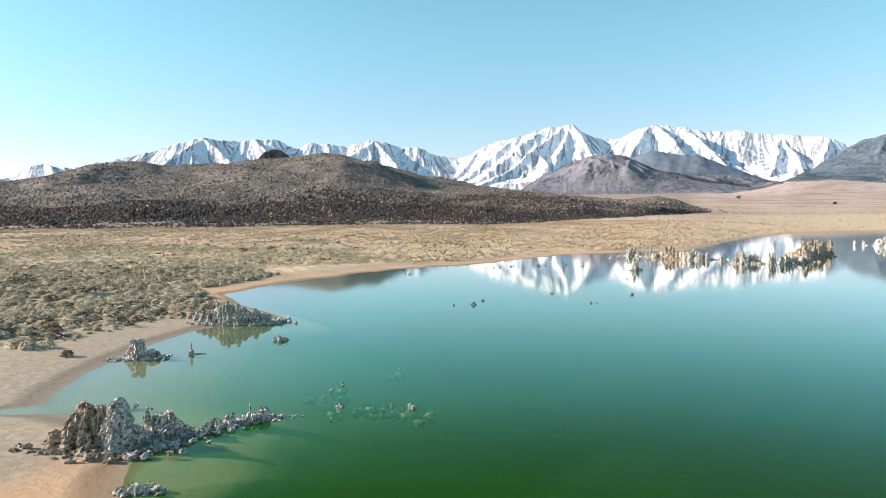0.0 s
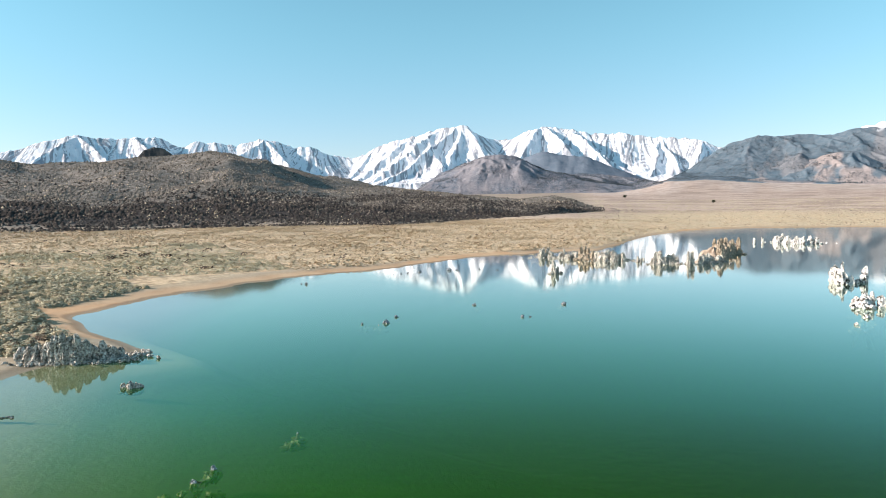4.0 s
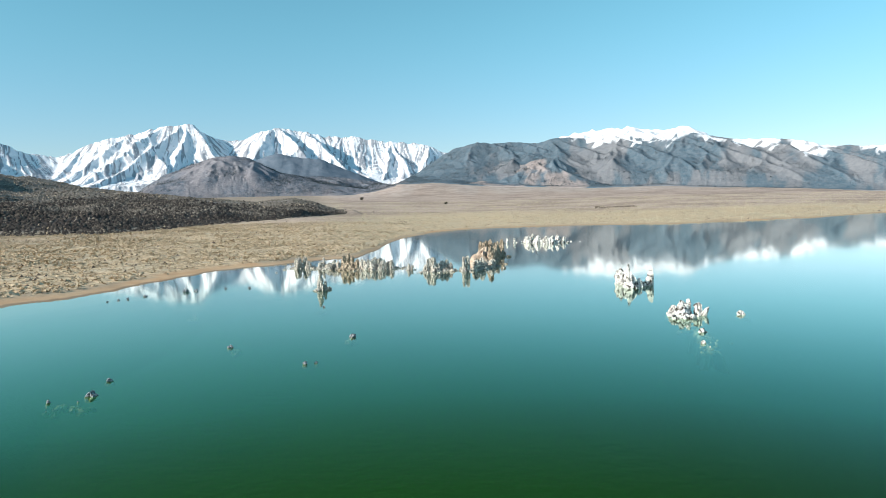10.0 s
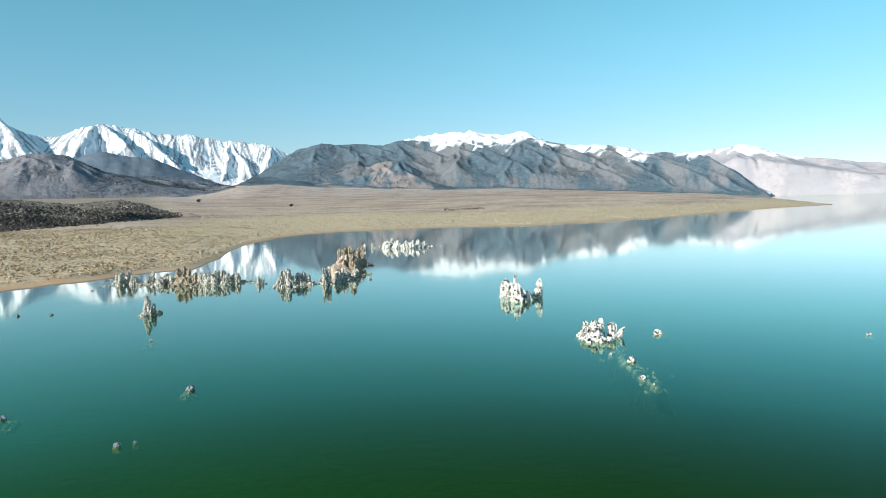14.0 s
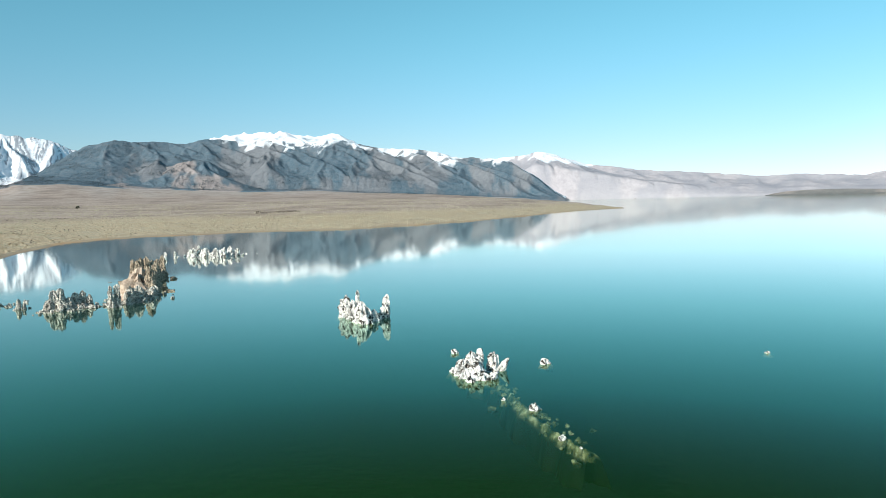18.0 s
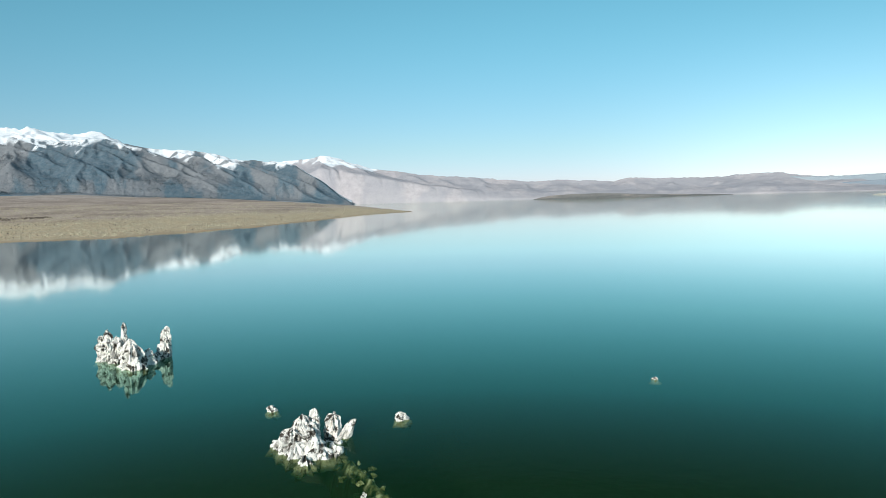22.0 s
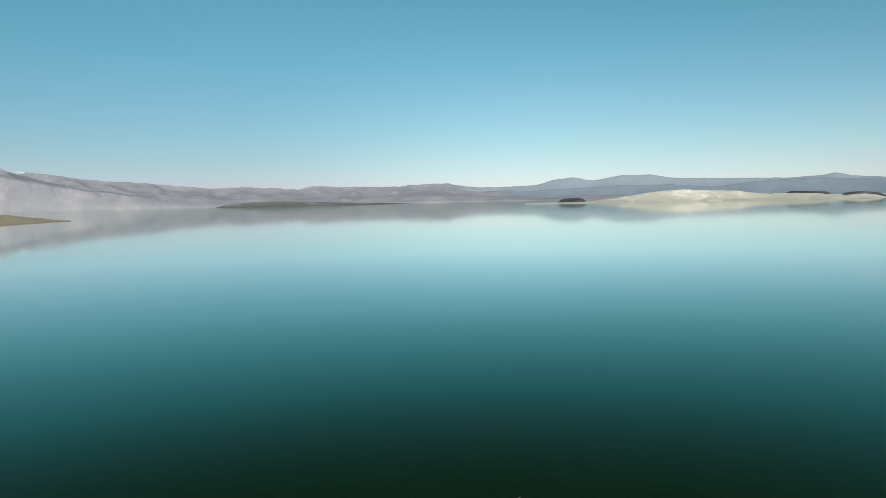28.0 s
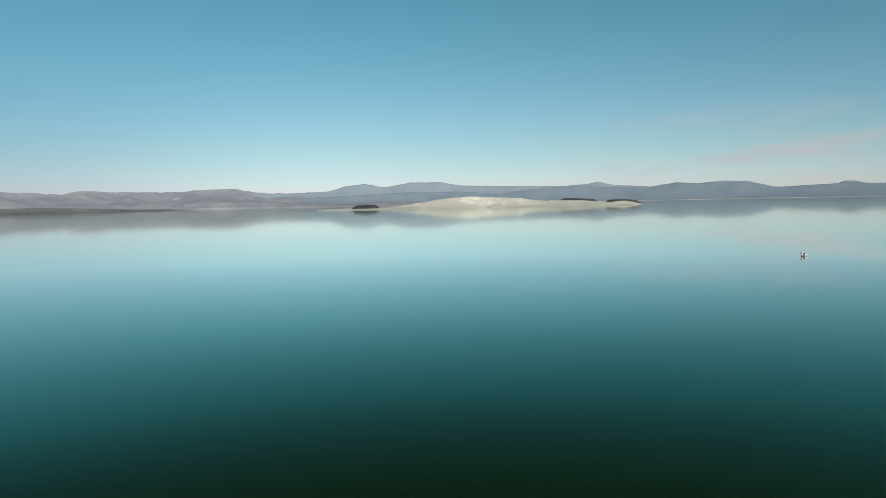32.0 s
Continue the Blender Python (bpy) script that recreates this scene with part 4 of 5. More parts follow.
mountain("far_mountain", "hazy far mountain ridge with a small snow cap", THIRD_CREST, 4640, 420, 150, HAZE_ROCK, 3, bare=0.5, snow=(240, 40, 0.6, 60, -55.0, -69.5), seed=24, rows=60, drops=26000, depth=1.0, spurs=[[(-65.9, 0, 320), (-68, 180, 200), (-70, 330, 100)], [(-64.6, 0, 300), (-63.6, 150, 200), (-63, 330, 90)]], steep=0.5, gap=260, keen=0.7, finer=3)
mountain("low_hill_range", "low volcanic hills behind the lake, blued for haze", LOW_CREST, 4600, 150, 150, BLUE_ROCK, 2, bare=0.1, rough=0.06, period=4, seed=34, rows=30)
mountain("near_blue_hills", "low hills in front of the far range, dark blue for haze", [(-100, 30), (-104, 48), (-108, 62), (-111, 70), (-115, 84), (-119, 80), (-122, 60), (-124.5, 84), (-126, 92), (-129, 100), (-131, 88), (-134, 78), (-136.1, 104), (-138, 94), (-141, 100), (-143, 64), (-148, 80), (-154, 50), (-165, 20)], 4500, 100, 90, SLATE_ROCK, 2, bare=0.1, rough=0.06, period=3, seed=38, rows=24)
# shore strip made taller and paler to imitate haze at the mountains' foot
mountain("far_shore", "flat far shore, raised and paled to stand in for haze", [(-71, 8), (-74, 24), (-80, 32), (-86, 38), (-92, 40), (-100, 32), (-108, 24), (-120, 14), (-135, 9), (-150, 8), (-170, 4)], 4440, 60, 90, SHORE_HAZE, 0.5, bare=0.8, rough=0.05, seed=36, rows=12, jag=0.04)
wooded_hill = mountain("wooded_hill", "dark rounded hill with scattered trees below the snow peaks", [(-5, 60), (-6.4, 126), (-8, 193), (-10.1, 242), (-11.9, 282), (-13, 288), (-14.4, 278), (-15.7, 233), (-17, 196), (-18.9, 178), (-21.2, 175), (-23, 158), (-24.6, 141), (-25.8, 119), (-27, 70)], 3600, 420, 350, CONE_ROCK, 68, bare=0.4, seed=44, rows=60, step=0.07, drops=16000, depth=1.2, spurs=[[(-12.6, 0, 287), (-13.4, 200, 180), (-14.4, 360, 95)], [(-12, 0, 283), (-10.2, 180, 180), (-8.6, 360, 95)], [(-18.9, 0, 178), (-19.4, 200, 125)]], steep=0.62, gap=150)
blue_hill = mountain("blue_hill", "smooth hill under the snow peaks, blue-grey for haze", [(-12, 150), (-14.8, 282), (-15.7, 312), (-16.8, 325), (-18.5, 300), (-19.75, 295), (-21, 269), (-22.2, 228), (-23.2, 203), (-25, 150)], 4000, 500, 200, BLUE_SLOPE, 80, rough=0.06, period=2.4, bare=0.1, seed=54, rows=40, drops=8000, depth=0.8, hollow=0.3)
mountain("dark_island", "low dark island on the far side of the lake", [(-82.8, 0.5), (-83.3, 10), (-84.2, 20), (-85.7, 26), (-87.9, 27), (-90.1, 22), (-92.0, 15), (-94.5, 9), (-96.5, 6), (-98, 1)], 4130, 90, 70, ISLE_DARK, 0.4, rough=0.1, seed=64, rows=16)
mountain("dark_islet", "tiny dark lava islet before the pale shore", [(-109.5, 1.5), (-109.7, 8.6), (-110.0, 11.2), (-110.7, 12.4), (-111.4, 11.4), (-111.6, 7.6), (-111.8, 0.5)], 1740, 20, 30, KNOLL_ROCK, 0.3, rough=0.1, seed=66, rows=10, step=0.08)
mountain("pale_island", "pale cream ash island with a low flat tail", [(-106.8, 1.9), (-109.5, 4.3), (-111.8, 4.3), (-113.4, 7.5), (-115.0, 14.5), (-117.2, 24.4), (-119.0, 26.6), (-120.8, 24.1), (-122.7, 22.1), (-124.2, 15.7), (-125.1, 12.8), (-126.3, 13.7), (-128.0, 12.6), (-129.0, 9.3), (-130.0, 7.4), (-131.1, 9.2), (-132.1, 5.4), (-132.5, 0.5)], 1750, 70, 90, ISLE_SAND, 0.3, rough=0.12, period=1.8, seed=74, rows=30, jag=0.03, drops=5000, depth=0.5)
for ledge in ([(-126.2, 12.8), (-126.5, 18.4), (-127.5, 17.4), (-128.9, 14.9), (-129.1, 9.0)], [(-129.6, 6.0), (-129.9, 11.6), (-130.8, 14.2), (-131.3, 13.4), (-132.2, 9.9), (-132.4, 0.5)]):
    mountain("rock_ledge", "dark rock ledge capping the pale island", ledge, 1752, 14, 20, KNOLL_ROCK, 3, rough=0.1, seed=76, rows=8, step=0.08)
mountain("rock_knoll", "small dark rocky knoll on the hill crest", [(17.6, 92), (16.8, 112), (16.2, 126), (15.5, 133), (14.8, 130), (14.2, 120), (13.4, 98)], 1330, 40, 60, KNOLL_ROCK, 80, rough=0.2, period=0.8, seed=84, rows=20, step=0.05)


# ---- tufa towers ----
def tower_verts(x, y, h, r, seed, lean=(0, 0), waist=0.72, squash=1.0, z0=-0.5, segs=18, rings=18, knob=0.4, flare=1.3):
    """A fluted, knobbly limestone column with a ragged top, as points and faces."""
    t, rise = np.linspace(0, 1, rings), 3.6 + (seed * 37 % 11) * 0.7
    prof = r * (waist + (flare - waist) * (1 - t) ** 2.2) * np.clip(1 - t**rise, 0, 1) ** 0.4
    ang = np.linspace(0, 2 * np.pi, segs, endpoint=False)
    A, T = np.meshgrid(ang, t)
    P = np.broadcast_to(prof[:, None], A.shape)
    ux, uy, z = np.cos(A), np.sin(A), z0 + T * (h - z0)
    flute = fbm(ux * 1.9 + seed, uy * 1.9, z * 0.45 / r, 3, seed, 0.6)
    # cauliflower knobs with sharp creases between them
    lumps = sum(k * (0.42 - np.abs(value_noise(ux * q + seed, uy * q, z * q / r * 0.9, seed + 3 + i))) for i, (q, k) in enumerate(((1.3, 1.0), (2.7, 0.75), (5.2, 0.45))))
    cleft = np.abs(fbm(ux * 1.7 + seed, uy * 1.7, z * 0.5 / r, 2, seed + 21))
    bulge = np.clip(1 + 0.42 * flute + knob * lumps - 0.5 * (1 - smooth(0.0, 0.13, cleft)), 0.3, 2.0)
    cx, cy = ux * P * bulge + lean[0] * T * h, uy * P * squash * bulge + lean[1] * T * h
    cz = z + r * 0.42 * fbm(ux * 1.6, uy * 1.6, seed * 0.1, 3, seed + 5, 0.6) * smooth(0.3, 0.9, T)
    pit = 0.09 * min(1.0, r / 0.4) * fbm(cx * 3.1 + seed, cy * 3.1, cz * 2.3, 4, seed + 9, 0.7)
    cx, cy = cx + ux * pit, cy + uy * pit
    v = np.stack([cx + x, cy + y, cz], -1).reshape(-1, 3)
    cap = np.array([[x + lean[0] * h, y + lean[1] * h, h + 0.05 * r]])
    f = grid_faces(rings, segs, True).tolist()
    last = (rings - 1) * segs
    f += [[last + j, last + (j + 1) % segs, rings * segs] for j in range(segs)]
    return np.concatenate([v, cap]), f


def joined(pieces):
    verts, faces, n = [], [], 0
    for v, f in pieces:
        verts.append(v)
        faces += [[i + n for i in q] for q in f]
        n += len(v)
    return np.concatenate(verts), faces


def raw_mesh(name, v, f, material):
    me = bpy.data.meshes.new(name)
    me.from_pydata([tuple(q) for q in v.tolist()], [], f)
    me.materials.append(material)
    me.update()
    return me


def boulder(x, y, z, r, seed):
    """A rough stone of about 60 faces."""
    segs, rings = 8, 5
    t = np.linspace(0.08, 0.92, rings)
    A, T = np.meshgrid(np.linspace(0, 2 * np.pi, segs, endpoint=False), t * np.pi)
    d = np.stack([np.sin(T) * np.cos(A), np.sin(T) * np.sin(A), -np.cos(T) * 0.75], -1).reshape(-1, 3)
    d = d * np.clip(1 + 0.75 * fbm(d[:, 0] * 2.1 + seed, d[:, 1] * 2.1, d[:, 2] * 2.1, 3, seed), 0.35, 2)[:, None]
    v = np.concatenate([d, [[0, 0, -0.7], [0, 0, 0.72]]]) * r + (x, y, z)
    f = grid_faces(rings, segs, True).tolist()
    n, last = segs * rings, (rings - 1) * segs
    f += [[(j + 1) % segs, j, n] for j in range(segs)] + [[last + j, last + (j + 1) % segs, n + 1] for j in range(segs)]
    return v, f


def formation(label, place, towers, stones=(), material=TUFA, seed=1, ground=0.0):
    """One outcrop: its towers are parts, the stones round its foot one heap. towers: (dx, dy, height, radius[, leanx, leany]);
    stones: (dx, dy, spread x, spread y, how many, size)."""
    base = new("tufa_outcrop")
    base.location = (*place, ground)
    tagged(base, label, "rock formation", group="tufa outcrops in the lake")
    for k, row in enumerate(towers):
        dx, dy, h, r, lx, ly = (*row, 0, 0)[:6]
        big, near = r > 0.9 or h > 1.4, place[1] < 130
        v, f = tower_verts(dx, dy, h, r, seed * 13 + k * 7, (lx, ly), segs=(40 if near else 28) if big else (26 if near else 18), rings=(46 if near else 32) if big else (26 if near else 18), knob=0.14 if r > 2 else 0.4)
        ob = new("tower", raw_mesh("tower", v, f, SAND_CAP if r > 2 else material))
        ob.parent = base
    rng = np.random.default_rng(seed)
    heap = []
    for dx, dy, sx, sy, count, size in stones:
        for _ in range(count):
            q, w = rng.normal(0, 0.5, 2), size * 0.8 * rng.uniform(0.3, 1.0) ** 1.5 * 1.5
            heap.append(boulder(dx + q[0] * sx, dy + q[1] * sy, w * rng.uniform(-0.1, 0.35), w, int(rng.integers(1e6))))
    if heap:
        v, f = joined(heap)
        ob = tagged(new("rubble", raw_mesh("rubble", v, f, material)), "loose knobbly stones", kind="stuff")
        ob.parent = base
    return base


# ---- the outcrops, along the shore and out into the lake ----
def line(a, b, count, h, r, seed, spread=0.6, vary=0.35):
    """Towers strewn along a line from a to b."""
    rng = np.random.default_rng(seed)
    rows = []
    for k in range(count):
        q = (k + rng.uniform(0.1, 0.9)) / count
        x, y = a[0] + (b[0] - a[0]) * q + rng.normal(0, spread), a[1] + (b[1] - a[1]) * q + rng.normal(0, spread)
        rows.append((x, y, h * rng.uniform(1 - vary, 1 + vary), r * rng.uniform(0.7, 1.3), rng.normal(0, 0.07), rng.normal(0, 0.07)))
    return rows


def at(place, rows):
    return [(x - place[0], y - place[1], *rest) for x, y, *rest in rows]


SHORE_A = (-19.5, 41.0)
formation("tall brown and grey fluted tufa outcrop on the shore", SHORE_A, at(SHORE_A, [
    (-22.7, 41.6, 1.5, 0.55), (-22.1, 41.0, 2.0, 0.55, 0.03, 0), (-21.5, 40.9, 2.15, 0.5), (-21.0, 41.3, 2.1, 0.5, -0.03, 0), (-21.9, 41.9, 2.3, 0.7), (-20.7, 40.9, 1.8, 0.45), (-22.3, 40.4, 1.2, 0.5), (-21.2, 40.2, 1.1, 0.5)])
    + at(SHORE_A, [(-23.2, 41.0, 0.8, 0.6), (-20.9, 42.0, 1.9, 0.7)]),
    at(SHORE_A, [(-22.0, 40.0, 3.0, 1.2, 60, 0.28), (-22.8, 41.2, 2.0, 2.0, 40, 0.22), (-20.0, 39.4, 3.2, 1.0, 45, 0.18)]), TUFA_TAN, 3, 0.15)
SPIRE_A = (-19.4, 40.9)
formation("tall grey tufa spire above a rubble foot", SPIRE_A, at(SPIRE_A, [(-19.6, 40.9, 2.85, 0.62, 0.03, 0), (-19.9, 40.6, 2.0, 0.5), (-19.2, 40.8, 2.1, 0.55, -0.05, 0), (-18.7, 40.9, 1.3, 0.65), (-18.2, 41.0, 0.8, 0.6), (-19.4, 41.5, 2.4, 0.55), (-19.5, 40.2, 1.1, 0.5)]),
          at(SPIRE_A, [(-18.6, 40.6, 2.4, 1.3, 80, 0.26), (-17.6, 41.2, 1.6, 1.2, 40, 0.2), (-18.9, 39.6, 2.0, 0.7, 35, 0.14)]), TUFA_PALE, 5, 0.1)
MOUND_A = (-17.6, 42.9)
formation("dark tufa mound with a pale leaning spike", MOUND_A, at(MOUND_A, [(-18.7, 43.0, 1.65, 0.32, 0.06, 0), (-18.0, 43.3, 1.35, 0.65), (-17.4, 43.2, 1.55, 0.6), (-16.9, 43.0, 1.0, 0.6), (-18.2, 42.6, 0.9, 0.6), (-17.3, 42.5, 0.8, 0.55), (-16.4, 43.2, 0.6, 0.5)]),
          at(MOUND_A, [(-17.4, 42.4, 2.6, 1.2, 70, 0.22), (-16.2, 43.0, 1.6, 1.2, 40, 0.2), (-17.0, 43.6, 2.6, 1.0, 35, 0.18)]), TUFA, 7, 0.0)
ARM_A = (-13.6, 45.8)
formation("low arm of pale tufa rubble reaching into the water", ARM_A, at(ARM_A, line((-15.8, 44.0), (-12.0, 47.1), 13, 0.55, 0.32, 11, 0.3) + [(-13.25, 46.7, 1.2, 0.07)]),
          at(ARM_A, [(-15.4, 44.2, 1.4, 0.8, 50, 0.17), (-14.3, 45.2, 1.4, 0.8, 60, 0.18), (-13.1, 46.3, 1.5, 0.8, 60, 0.17), (-12.0, 46.9, 1.3, 0.5, 35, 0.16), (-10.7, 47.1, 1.0, 0.2, 6, 0.14)]), TUFA_PALE, 9)
formation("small low heap of dark tufa stones at the waterline", (-23.9, 49.4), [(0, 0, 0.5, 0.4), (0.7, 0.2, 0.4, 0.35), (-0.8, -0.2, 0.3, 0.4)], [(0, 0, 2.2, 0.8, 50, 0.2)], TUFA, 12)
formation("flat dark stones on the wet sand", (-15.6, 34.3), [(0, 0, 0.35, 0.4), (-0.7, -0.2, 0.3, 0.4)], [(0, 0, 1.6, 1.0, 26, 0.2)], TUFA, 13)
formation("two-pronged grey tufa tower by the beach", (-29.7, 66.6), [(-0.15, 0, 1.75, 0.42, -0.04, 0), (0.35, 0.1, 1.85, 0.38, 0.04, 0), (0.1, -0.2, 1.1, 0.6), (1.2, 0.2, 0.75, 0.6), (1.8, 0.3, 0.5, 0.5), (-0.6, -0.1, 0.7, 0.45)],
          [(0.4, -0.3, 2.4, 0.8, 60, 0.2), (-1.6, -0.8, 1.6, 0.8, 35, 0.17), (1.8, 0.6, 1.8, 0.8, 40, 0.2)], TUFA_PALE, 15)
formation("thin lone tufa spike on a dark stone in the water", (-25.1, 68.4), [(0, 0, 1.25, 0.11), (0, 0, 0.35, 0.28)], [(0.5, 0, 0.9, 0.3, 14, 0.16)], TUFA, 17)
SPIT = (-26.0, 86.5)
formation("row of grey tufa columns on a rocky spit", SPIT, at(SPIT, [(-27.6, 86.2, 2.5, 0.45), (-26.9, 86.0, 2.75, 0.42, 0.03, 0), (-26.2, 86.2, 2.3, 0.4, -0.04, 0), (-25.6, 86.0, 2.6, 0.48), (-24.9, 86.3, 1.9, 0.5), (-24.3, 86.4, 1.5, 0.5), (-23.6, 86.7, 1.7, 0.5), (-22.9, 87.1, 1.2, 0.5),
          (-22.2, 87.5, 1.0, 0.5), (-28.4, 86.5, 1.8, 0.55), (-29.3, 86.9, 1.6, 0.6), (-30.3, 87.4, 1.3, 0.6), (-31.3, 87.9, 1.1, 0.6), (-27.5, 87.4, 1.9, 0.6), (-25.4, 87.6, 1.6, 0.6)]),
          at(SPIT, [(-24.0, 86.2, 4.0, 1.2, 90, 0.24), (-21.3, 88.2, 2.0, 0.9, 45, 0.26), (-28.5, 86.0, 4.0, 0.9, 50, 0.22), (-20.3, 88.9, 0.8, 0.3, 7, 0.3)]), TUFA, 19, 0.1)
formation("low black stone standing out of the lake", (-17.9, 75.3), [(0, 0, 0.4, 0.5), (-0.5, 0.1, 0.25, 0.35), (0.5, 0.05, 0.3, 0.35)], [(0, 0, 1.2, 0.3, 8, 0.16)], TUFA, 21)

# stones that just break the surface, each with pale shelves of tufa under the water
STONES = [(-7.5, 49.3, 0.30, 5), (-2.3, 48.8, 0.34, 6), (-3.8, 49.6, 0.16, 9), (-8.9, 53.8, 0.18, 8), (-8.2, 55.6, 0.2, 2), (-5.2, 50.2, 0.1, 7), (-4.0, 60.9, 0.1, 4), (-7.3, 150.6, 0.75, 2), (-8.3, 151.0, 0.35, 0),
          (12.1, 165.7, 0.4, 0), (13.6, 166.2, 0.4, 0), (10.4, 164.6, 0.3, 0), (16.4, 168.2, 0.6, 0), (30.2, 170.3, 0.6, 0), (33.8, 167.5, 0.5, 0), (4.4, 101.7, 0.55, 2), (1.5, 101.5, 0.3, 3), (6.0, 106.2, 0.38, 0), (3.4, 100.4, 0.14, 4),
          (36.0, 135.6, 0.35, 4), (30.3, 111.7, 0.5, 3), (17.9, 114.3, 0.4, 3), (21.7, 102.2, 0.36, 0), (22.7, 102.0, 0.22, 0), (73.4, 95.5, 0.62, 1), (73.7, 104.7, 0.5, 1), (85.9, 79.5, 0.2, 0), (62.0, 93.7, 0.3, 3), (61.0, 90.9, 0.55, 4), (56.3, 87.0, 0.36, 2),
          # the entry at (177.0, -62.2) stands in for a bird or buoy
          (55.5, 85.5, 0.16, 2), (90.3, 170.8, 0.5, 2), (23.2, 170.3, 0.9, 0), (25.0, 170.0, 0.6, 0), (177.0, -62.2, 0.8, 0), (19.4, 140.6, 0.18, 2)]
for k, (x, y, size, under) in enumerate(STONES):
    size = size * (0.62 if 120 < y < 172 else 0.75 if y > 70 else 1.0)
    rng = np.random.default_rng(500 + k)
    stone = new("lake_stone")
    stone.location = (x, y, 0)
    tagged(stone, "pale knobbly stone breaking the still lake surface", "rock", group="stones in the lake")
    v, f = tower_verts(0, 0, size * 0.85, size * (1.9 if (x, y) == (85.9, 79.5) else 0.85), 900 + k, (rng.normal(0, 0.1), 0), waist=0.8, z0=-0.4, segs=18, rings=14, knob=0.6, flare=1.2)
    ob = new("stone", raw_mesh("stone", v, f, TUFA_WHITE if x > 50 and y < 120 else TUFA_COOL))
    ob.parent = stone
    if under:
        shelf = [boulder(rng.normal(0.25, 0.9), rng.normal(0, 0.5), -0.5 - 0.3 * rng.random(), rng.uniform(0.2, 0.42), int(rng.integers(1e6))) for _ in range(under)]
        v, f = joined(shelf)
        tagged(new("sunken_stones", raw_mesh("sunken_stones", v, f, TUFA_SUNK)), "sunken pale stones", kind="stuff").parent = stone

formation("slim pale tufa spire with a dark shoulder in the lake", (42.6, 155.0), [(0, 0, 2.75, 0.46, 0.02, 0), (0.85, -0.3, 1.6, 0.3), (0.3, -0.3, 1.1, 0.5), (1.9, 0.6, 0.35, 0.4)], [(0.4, 0, 1.6, 0.8, 16, 0.25)], TUFA, 31)

# the long reef
REEF = (61.5, 190.0)
formation("spiky tan tufa reef along the shoreline", REEF, at(REEF, line((54.0, 203.0), (58.0, 196.0), 8, 2.0, 0.55, 41, 0.9) + line((58.2, 195.0), (60.4, 191.5), 5, 1.5, 0.6, 42, 0.8)),
          at(REEF, [(56, 199, 7, 5, 60, 0.4), (59.5, 193.5, 4, 3, 40, 0.4)]), TUFA, 33)
REEF_B = (61.6, 188.6)
formation("dark clustered tufa towers at the reef's tallest end", REEF_B, at(REEF_B, [(60.9, 189.4, 3.1, 0.7), (61.7, 188.8, 3.4, 0.7, 0.05, 0), (62.4, 188.2, 2.9, 0.7), (63.2, 187.2, 2.3, 0.7), (61.2, 188.2, 1.6, 1.0), (62.6, 187.4, 1.4, 1.0)]), at(REEF_B, [(62, 188, 4, 3, 50, 0.4)]), TUFA_TAN, 35)
REEF_C = (66.3, 184.0)
formation("tan tufa mound with pale spikes at its foot", REEF_C, at(REEF_C, line((63.6, 186.0), (69.8, 181.5), 11, 1.6, 0.55, 43, 0.5) + [(66.6, 185.2, 2.6, 0.9), (67.6, 184.4, 2.3, 0.8), (65.2, 185.0, 1.8, 1.3)]), at(REEF_C, [(66.5, 183, 7, 3, 80, 0.35)]), TUFA, 37)
formation("small pale tufa spire between the reefs", (70.8, 176.6), [(0, 0, 1.5, 0.35), (0.7, -0.3, 0.9, 0.3)], [(0, 0, 1.5, 0.8, 12, 0.25)], TUFA, 39)
REEF_D = (74.3, 170.5)
formation("grey tufa cluster with a pale foot in the water", REEF_D, at(REEF_D, [(72.6, 170.6, 2.6, 0.8), (73.4, 170.2, 2.9, 0.75), (72.0, 170.6, 1.5, 0.7), (74.4, 170.0, 1.6, 0.8), (75.6, 170.4, 2.1, 0.7), (76.6, 170.2, 2.2, 0.6, 0.05, 0), (77.4, 169.8, 1.6, 0.6), (73.2, 169.2, 0.9, 0.9), (75.8, 169.4, 0.8, 0.8)]),
          at(REEF_D, [(74, 169.6, 6, 2, 70, 0.35)]), TUFA, 45)
BIG_FOOT = (82.0, 167.0)
formation("white fluted tufa columns at the big island's foot", BIG_FOOT, at(BIG_FOOT, line((77.2, 164.2), (82.5, 166.0), 6, 2.4, 0.5, 50, 0.4) + line((82.5, 166.4), (89.5, 172.3), 9, 1.9, 0.6, 51, 0.6)),
          at(BIG_FOOT, [(82, 166.5, 6, 2.5, 50, 0.35), (87, 170.5, 4, 2.5, 30, 0.35)]), TUFA, 54)
BIG = (94.0, 183.0)
formation("large brown tufa island with a sandy top and tall towers", BIG, at(BIG, line((90.5, 173.8), (107.5, 196.0), 16, 3.2, 0.75, 52, 0.5) + line((100.0, 190.5), (109.5, 201.0), 8, 3.4, 0.8, 53, 0.9)
          + [(84.0, 169.4, 1.3, 2.5), (89.0, 176.0, 1.7, 2.7), (94.0, 182.0, 2.0, 2.7), (100.0, 189.5, 2.2, 2.8), (105.2, 196.5, 2.2, 2.6), (110.5, 202.0, 1.6, 1.0)]),
          at(BIG, [(92, 178, 4, 4, 50, 0.4), (102, 192, 6, 6, 60, 0.45)]), TUFA_TAN, 55)
FAR = (150.0, 232.0)
